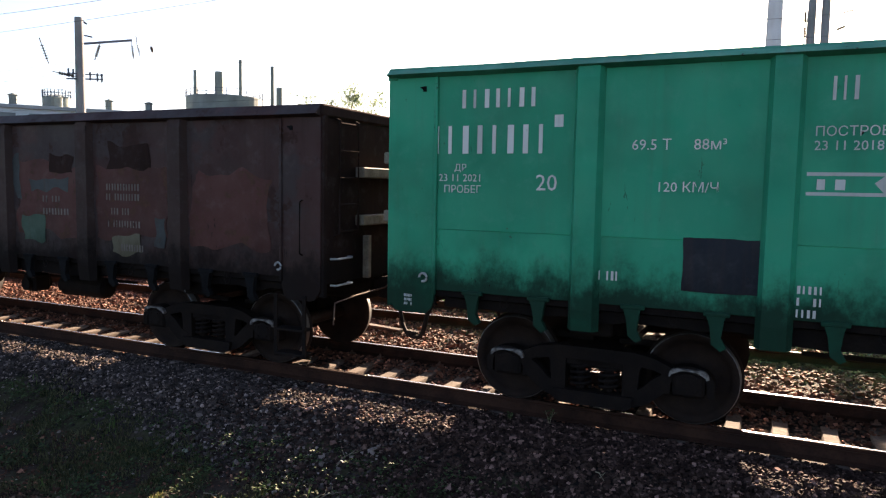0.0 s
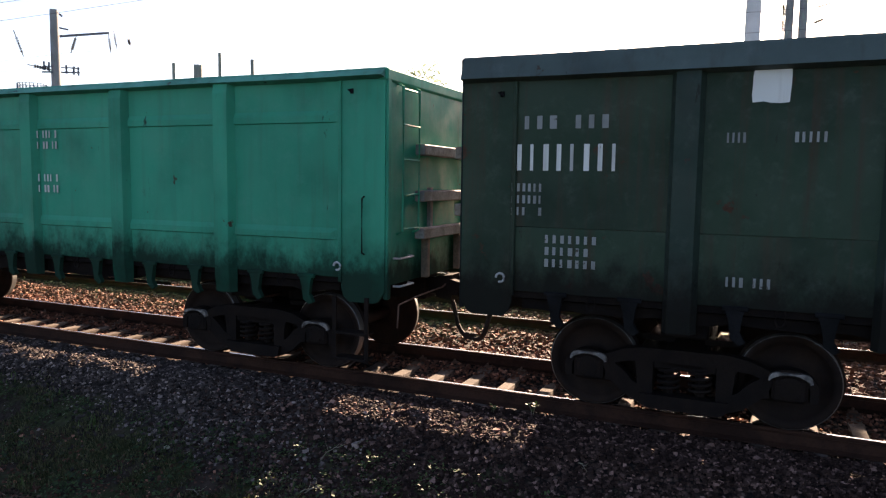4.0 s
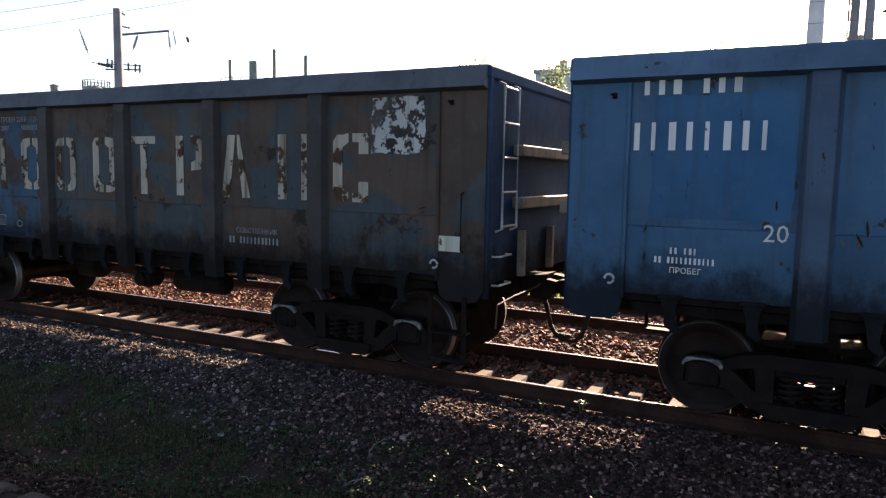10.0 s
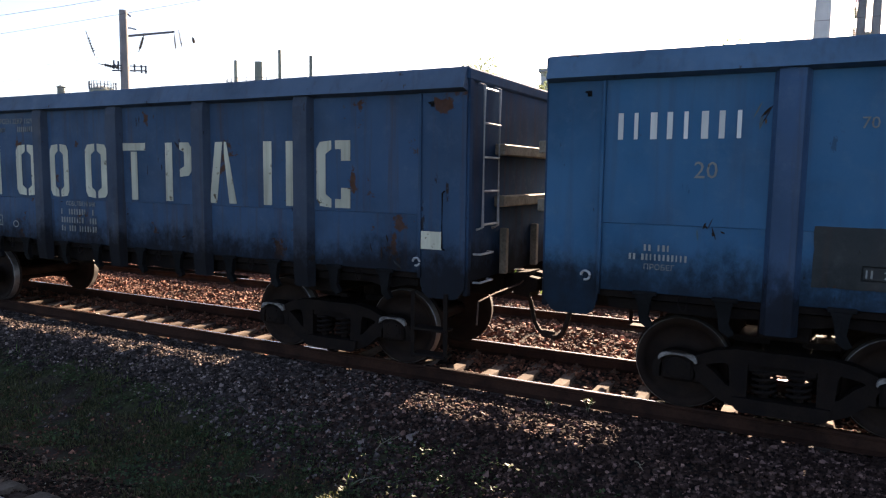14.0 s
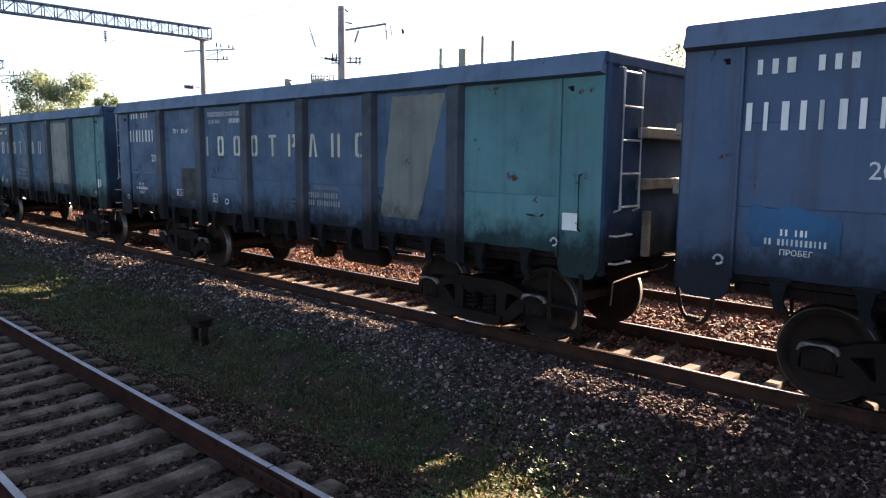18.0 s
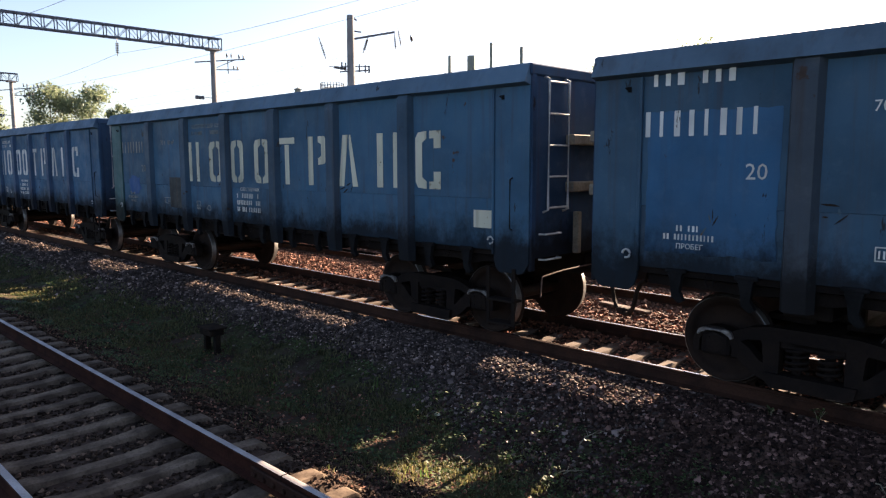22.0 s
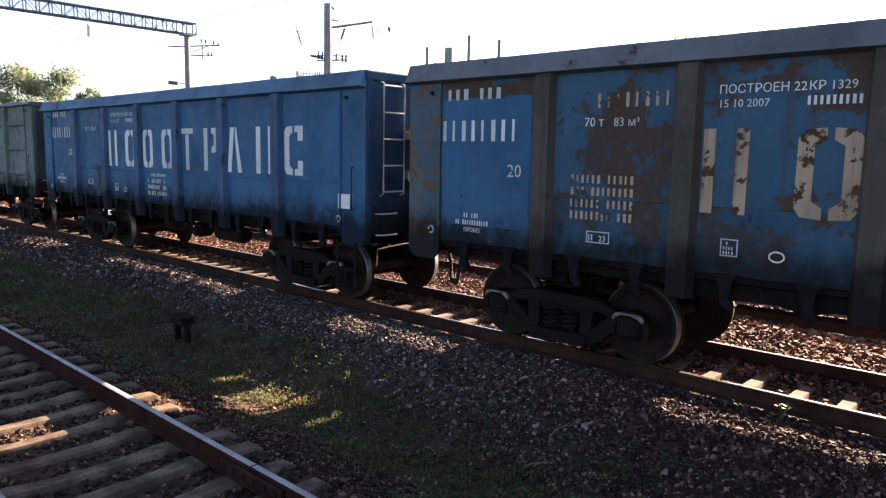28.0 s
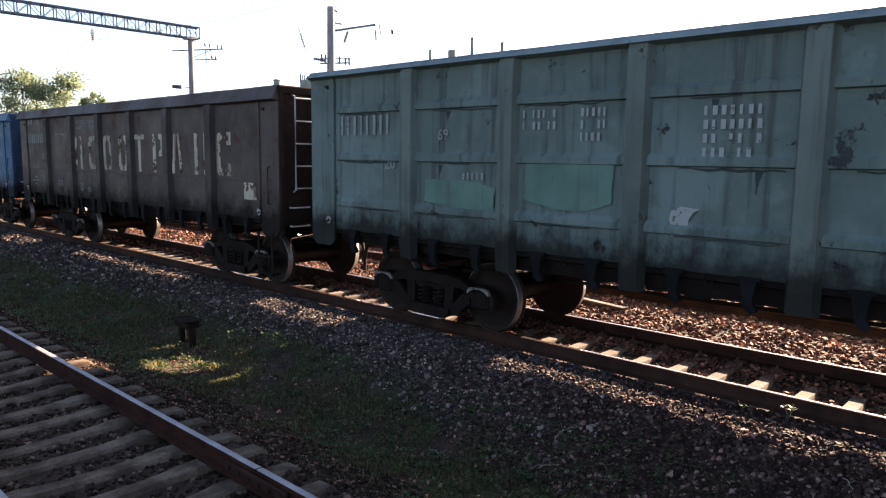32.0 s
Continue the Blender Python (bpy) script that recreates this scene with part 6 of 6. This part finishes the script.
for i, (az, d, el, r, n) in enumerate([(86.5, 150, 2.9, 5.0, 3000), (83.0, 150, 2.7, 5.0, 3000), (79.6, 150, 3.3, 4.0, 3000), (76.9, 130, 4.7, 2.8, 6000), (73.1, 125, 5.45, 4.0, 11000), (70.6, 122, 5.5, 4.2, 11000),
                                       (68.9, 128, 4.5, 2.6, 5000), (65.6, 150, 3.9, 1.8, 1800), (64.3, 155, 3.8, 1.4, 1200), (79.0, 220, 2.6, 8.0, 3000)]):
    x, y = polar(az, d)
    tree(x, y, top_z(el, d), r, 300 + i, n, 0.2, low=0.16, label="tall broad leafy tree in the distance")


# ------------------------------------------------------------------ trackside things
def point_box():
    b = thing("trackside_box", "small dark rusty signal box on two legs in the grass", "signal box", (-10.65, -3.0, -0.68))
    bm = bmesh.new()
    box(bm, -0.2, 0.2, -0.12, 0.12, 0.31, 0.42, 0.02)
    part("case", bm, M_BIN, b)
    bm = bmesh.new()
    box(bm, -0.23, 0.23, -0.16, 0.16, 0.415, 0.445, 0.01)
    part("lid", bm, M_BIN, b)
    for x in (-0.165, 0.165):
        bm = bmesh.new()
        box(bm, x - 0.035, x + 0.035, -0.05, 0.05, -0.1, 0.33, 0.01)
        part("leg", bm, M_BIN, b)


point_box()


def loose_plank(x, y, turn, l=1.1):
    bm = bmesh.new()
    box(bm, -l / 2, l / 2, -0.07, 0.07, 0.0, 0.05, 0.008)
    ob = new("plank", finish("plank", bm, M_SLEEPER))
    ob.location, ob.rotation_euler = (x, y, ground_z(x, y) + 0.02), (0, 0, radians(turn))
    tagged(ob, "weathered loose plank lying on the ballast", "plank")


loose_plank(-6.4, 2.6, -12)


# ------------------------------------------------------------------ ballast and grass
def stones(name, x0, x1, y0, y1, n, size, seed, label, keep=None, rock=M_STONE):
    """Broken stones, each a rough eight-cornered lump, lying in the bed."""
    rnd = np.random.RandomState(seed)
    x = rnd.uniform(x0, x1, n)
    y = rnd.uniform(y0, y1, n)
    if keep is not None:
        ok = keep(x, y, rnd)
        x, y = x[ok], y[ok]
        n = len(x)
    z = np.array([ground_z(a, b) for a, b in zip(x, y)])
    base = np.array([(i, j, k) for i in (-1, 1) for j in (-1, 1) for k in (-1, 1)], float)
    v = base[None] * rnd.uniform(0.35, 1.0, (n, 8, 3))
    a = rnd.uniform(0, 6.283, n)
    b = rnd.uniform(-0.9, 0.9, n)
    ca, sa, cb, sb = np.cos(a)[:, None], np.sin(a)[:, None], np.cos(b)[:, None], np.sin(b)[:, None]
    vx, vy, vz = v[..., 0], v[..., 1], v[..., 2] * 0.75
    vy, vz = vy * cb - vz * sb, vy * sb + vz * cb
    vx, vy = vx * ca - vy * sa, vx * sa + vy * ca
    s = (size * rnd.lognormal(0, 0.28, n))[:, None]
    p = np.stack([vx * s + x[:, None], vy * s + y[:, None], vz * s + z[:, None] + s * 0.25], -1).reshape(-1, 3)
    f = np.array([(0, 1, 3, 2), (4, 6, 7, 5), (0, 4, 5, 1), (2, 3, 7, 6), (0, 2, 6, 4), (1, 5, 7, 3)])
    faces = (np.arange(n)[:, None, None] * 8 + f[None]).reshape(-1, 4)
    me = bpy.data.meshes.new(name)
    me.from_pydata(p.tolist(), [], faces.tolist())
    me.materials.append(rock)
    return tagged(new(name, me), label, "gravel", kind="stuff")


def off_sleepers(pitch, first, cy):
    def keep(x, y, rnd):
        q = (x - first + pitch / 2) % pitch - pitch / 2
        return (np.abs(q) > 0.115) | (np.abs(y - cy) > 1.36) | ((cy == 0) & (y > 0.36)) | (rnd.uniform(0, 1, len(x)) < (0.0 if cy == 0 else 0.07))
    return keep


def fade(along=None):
    """Thins the stones out towards the grass, and along the track where one sort gives way to another."""
    def keep(x, y, rnd):
        ragged = np.array([noise.noise((a * 1.6, b * 1.6, 8.0)) for a, b in zip(x, y)])
        p = 0.04 + 0.96 * np.clip((y - verge_edge(x) + 0.25 + 0.35 * ragged) / 0.45, 0, 1)
        if along:
            p = p * np.clip((x - along[0]) / (along[1] - along[0]), 0, 1)
        return rnd.uniform(0, 1, len(y)) < p
    return keep


STONE = "sharp grey-brown crushed ballast stones"
stones("ballast_shoulder", -13, -2.5, -3.4, -0.88, 46000, 0.0165, 1, STONE, fade((-3.0, -6.5)), M_STONE_GREY)
stones("ballast_shoulder", -7, 2.5, -3.4, -0.88, 42000, 0.0165, 11, STONE, fade((-6.5, -3.0)), M_STONE_BROWN)
stones("ballast_shoulder", -40, -13, -3.2, -0.88, 24000, 0.027, 2, STONE, fade(), M_STONE_GREY)
stones("ballast_bed", -14, 4, -0.70, 1.3, 16000, 0.018, 3, STONE, off_sleepers(0.492, -38.208, 0.0))
stones("ballast_bed", -40, -14, -0.70, 1.3, 6000, 0.028, 4, STONE, off_sleepers(0.492, -38.208, 0.0))
stones("ballast_far_side", -20, 10, 1.3, 5.8, 42000, 0.026, 5, STONE)
stones("ballast_far_side", -50, -20, 1.3, 5.8, 16000, 0.036, 6, STONE)
stones("ballast_near_track", -16, 0, -7.6, -4.75, 22000, 0.017, 7, STONE, off_sleepers(0.515, -38.07, NEAR_Y), M_STONE_OLD)
stones("ballast_near_track", -38, -16, -7.6, -4.75, 8000, 0.026, 8, STONE, off_sleepers(0.515, -38.07, NEAR_Y), M_STONE_OLD)
stones("cess_gravel", -16, 0, -4.85, -3.95, 11000, 0.015, 10, "sooty small stones beside the sleeper ends", None, M_STONE_OLD)
stones("loose_gravel", -16, 2, -4.8, -2.8, 9000, 0.013, 9, "scattered small stones in the grass")


def blades(name, x0, x1, y0, y1, n, h, seed, mat, label, patch_scale=1.1, thresh=0.0, width=0.006):
    """Grass blades as bent slivers in loose tufts."""
    rnd = np.random.RandomState(seed)
    x, y = rnd.uniform(x0, x1, n), rnd.uniform(y0, y1, n)
    ok = np.array([noise.noise((a * patch_scale, b * patch_scale, seed)) + 0.35 * noise.noise((a * 4, b * 4, seed + 3.0)) > thresh for a, b in zip(x, y)])
    if -5.5 < y0 < -3:
        # thins out towards the ballast on both sides of the verge
        p = np.minimum(np.clip((verge_edge(x) + 0.30 - y) / 0.5, 0.0, 1), np.clip((y + 4.55) / 0.65, 0.03, 1))
        ok &= rnd.uniform(0, 1, n) < p
    x, y = x[ok], y[ok]
    n = len(x)
    z = np.array([ground_z(a, b) for a, b in zip(x, y)])
    hh = h * rnd.uniform(0.45, 1.3, n)
    a = rnd.uniform(0, 6.283, n)
    lean = rnd.uniform(0.2, 0.9, n) * hh
    ca, sa = np.cos(a), np.sin(a)
    w = width * rnd.uniform(0.7, 1.5, n)
    o = np.stack([x, y, z], -1)
    side = np.stack([-sa * w, ca * w, 0 * w], -1)
    mid = o + np.stack([ca * lean * 0.3, sa * lean * 0.3, hh * 0.65], -1)
    tip = o + np.stack([ca * lean, sa * lean, hh], -1)
    p = np.stack([o - side, o + side, mid + side * 0.8, mid - side * 0.8, tip], 1).reshape(-1, 3)
    i = np.arange(n)[:, None] * 5
    faces = (i + np.array([[0, 1, 2, 3]])).tolist() + (i + np.array([[3, 2, 4]])).tolist()
    me = bpy.data.meshes.new(name)
    me.from_pydata(p.tolist(), [], faces)
    me.materials.append(mat)
    return tagged(new(name, me), label, "grass", kind="stuff")


TURF = "short patchy green grass between the tracks"
blades("grass", -12, 1.5, -4.75, -1.8, 66000, 0.045, 21, M_GRASS, TURF, thresh=-0.05)
blades("grass", -30, -12, -4.8, -2.0, 42000, 0.06, 22, M_GRASS, TURF, thresh=-0.15, width=0.009)
blades("grass", -70, -30, -5.0, -2.2, 16000, 0.09, 23, M_GRASS, TURF, thresh=-0.2, width=0.02)
blades("grass", -14, -4, -8.6, -7.3, 9000, 0.08, 24, M_GRASS, "green grass beside the near track", thresh=-0.2)
blades("weeds", -12, 1.5, -4.6, -2.0, 3200, 0.12, 25, M_WEED, "taller weeds in the grass", 1.7, 0.35)
blades("weeds", -40, 12, 6.3, 7.9, 9000, 0.32, 26, M_WEED, "yellow-green weeds between the yard tracks", 0.6, 0.0, 0.02)
blades("weeds", -40, 14, 11.2, 13.4, 9000, 0.35, 27, M_WEED, "yellow-green weeds between the yard tracks", 0.6, -0.1, 0.02)
blades("weeds", -30, 14, 19.5, 40, 16000, 0.6, 28, M_WEED, "rank weeds behind the yard", 0.2, -0.2, 0.05)


def herbs(name, x0, x1, y0, y1, plants, leaves, size, seed, mat, label):
    """Low broad-leaved plants: rosettes of small bent leaves close to the soil."""
    rnd = np.random.RandomState(seed)
    px, py = rnd.uniform(x0, x1, plants), rnd.uniform(y0, y1, plants)
    ok = np.array([noise.noise((a * 0.8, b * 0.8, seed)) > -0.1 for a, b in zip(px, py)])
    px, py = px[ok], py[ok]
    pz = np.array([ground_z(a, b) for a, b in zip(px, py)])
    i = np.repeat(np.arange(len(px)), leaves)
    n = len(i)
    big = np.repeat(rnd.uniform(0.6, 1.5, len(px)), leaves)
    a, r = rnd.uniform(0, 6.283, n), rnd.uniform(0.1, 1.0, n) * size * 2.6 * big
    ca, sa = np.cos(a), np.sin(a)
    s = size * big * rnd.uniform(0.6, 1.3, n)
    o = np.stack([px[i] + ca * r, py[i] + sa * r, pz[i] + rnd.uniform(0.004, 0.05, n) * big], -1)
    out = np.stack([ca * s, sa * s, rnd.uniform(-0.3, 0.7, n) * s], -1)
    side = np.stack([-sa * s * 0.42, ca * s * 0.42, rnd.uniform(-0.2, 0.2, n) * s], -1)
    p = np.stack([o, o + out * 0.5 + side, o + out, o + out * 0.5 - side], 1).reshape(-1, 3)
    me = bpy.data.meshes.new(name)
    me.from_pydata(p.tolist(), [], np.arange(4 * n).reshape(n, 4).tolist())
    me.materials.append(mat)
    return tagged(new(name, me), label, "weeds", kind="stuff")


herbs("low_weeds", -13, 2, -4.6, -2.2, 1900, 14, 0.026, 31, M_HERB, "low broad-leaved weeds among the thin grass")
herbs("low_weeds", -30, -13, -4.7, -2.2, 1000, 12, 0.04, 32, M_HERB, "low broad-leaved weeds among the thin grass")
herbs("leaf_litter", -13, 2, -4.9, -2.2, 420, 2, 0.02, 33, M_STRAW, "dry pale leaves and bits lying on the verge")
blades("dry_straw", -13, 2, -4.8, -2.3, 500, 0.03, 34, M_STRAW, "dry straw lying in the grass", 1.1, -0.3, 0.004)


def sprig(x, y, h, seed, label="thin green weed growing out of the ballast"):
    """A thin stem with a few narrow leaves."""
    rnd = random.Random(seed)
    t = thing("weed_plant", label, "weed", (x, y, ground_z(x, y)), group="weeds at the sleeper ends")
    bm = bmesh.new()
    tops = []
    for i in range(3):
        a = rnd.uniform(0, 6.28)
        p = (math.cos(a) * h * 0.3, math.sin(a) * h * 0.3, h * rnd.uniform(0.7, 1.0))
        tube(bm, [(0, 0, -0.02), (p[0] * 0.4, p[1] * 0.4, p[2] * 0.6), p], 0.003, 5, 0.002)
        tops.append(p)
    part("stem", bm, M_STRAW, t)
    bm = bmesh.new()
    for p in tops:
        for i in range(9):
            f = rnd.uniform(0.3, 1.0)
            b = Vector((p[0] * f * 0.8, p[1] * f * 0.8, p[2] * f))
            a, l = rnd.uniform(0, 6.28), rnd.uniform(0.03, 0.055)
            d, n = Vector((math.cos(a), math.sin(a), rnd.uniform(0.1, 0.7))) * l, Vector((-math.sin(a), math.cos(a), 0)) * l * 0.3
            bm.faces.new([bm.verts.new(v) for v in (b, b + d * 0.5 + n, b + d, b + d * 0.5 - n)])
    part("foliage", bm, M_HERB, t)


for i, (x, y, h) in enumerate(((-2.13, -1.0, 0.20), (-2.55, -1.1, 0.09))):
    sprig(x, y, h, 70 + i)
for i, (x0, y0, x1, y1) in enumerate(((-3.91, -2.49, -3.86, -2.22), (-3.80, -2.93, -3.66, -2.78), (-3.87, -2.97, -3.70, -2.81), (-5.01, -3.20, -4.73, -3.26), (-1.40, -1.93, -1.30, -2.02))):
    t = thing("dry_twig", "bleached dry twig lying on the stones", "twig", (x0, y0, ground_z(x0, y0) + 0.03), group="twigs on the ballast")
    d = Vector((x1 - x0, y1 - y0, ground_z(x1, y1) - ground_z(x0, y0)))
    n = Vector((-d.y, d.x, 0.0))
    bm = bmesh.new()
    tube(bm, [(0, 0, 0), d * 0.35 + n * 0.05 + Vector((0, 0, 0.02)), d * 0.7 - n * 0.04 + Vector((0, 0, 0.015)), d], 0.007, 5, 0.003)
    part("stem", bm, M_STRAW, t)
    for f, q in ((0.45, 0.35), (0.7, -0.4)):
        bm = bmesh.new()
        b = d * f + Vector((0, 0, 0.016))
        tube(bm, [b, b + d * 0.12 + n * q * 0.5, b + d * 0.2 + n * q + Vector((0, 0, 0.03))], 0.004, 5, 0.002)
        part("side_shoot", bm, M_STRAW, t)
bm = bmesh.new()
bmesh.ops.create_icosphere(bm, subdivisions=2, radius=0.034)
for v in bm.verts:
    v.co *= 1 + 0.5 * noise.noise(v.co * 22)
    v.co.z *= 0.6
pale = thing("pale_stone", "single whitish stone lying at the edge of the ballast", "stone", (-5.74, -2.72, ground_z(-5.74, -2.72) + 0.02))
part("lump", bm, M_CREAM, pale)


# ------------------------------------------------------------------ what moves
# the slack between the couplings lets the train surge by up to a fifth of a metre
SURGE_T = (0, 1, 2, 3, 4, 5, 6, 7, 8, 9, 10, 11, 12, 13, 14, 15, 16, 17, 18, 22, 26, 28, 30, 31, 32)
SURGE_X = (-0.04, 0.01, 0.03, 0.17, 0.11, 0.03, -0.02, 0.025, -0.02, 0.21, 0.19, 0.12, 0.125, 0.15, 0.115, 0.14, 0.10, 0.03, 0.0, 0.0, 0.0, 0.03, 0.025, 0.05, 0.045)


def way(k, t):
    """Where the rear end of wagon k is at t seconds; the train loses a little speed."""
    return -0.145 - 13.92 * k + 6.788 * t - 0.014487 * (t - 16.0) ** 2 + float(np.interp(t, SURGE_T, SURGE_X))


def motions():
    for k, w in WAGONS:
        walk(w, [(t, pose(way(k, t), 0, 0)) for t in range(33)])
    for ws, x in WHEELSETS:
        walk(ws, [(i * 0.1, pose(x, 0, WHEEL_R, 0, math.degrees((way(0, i * 0.1) - way(0, 0)) / WHEEL_R) % 360.0, 0)) for i in range(321)])


motions()
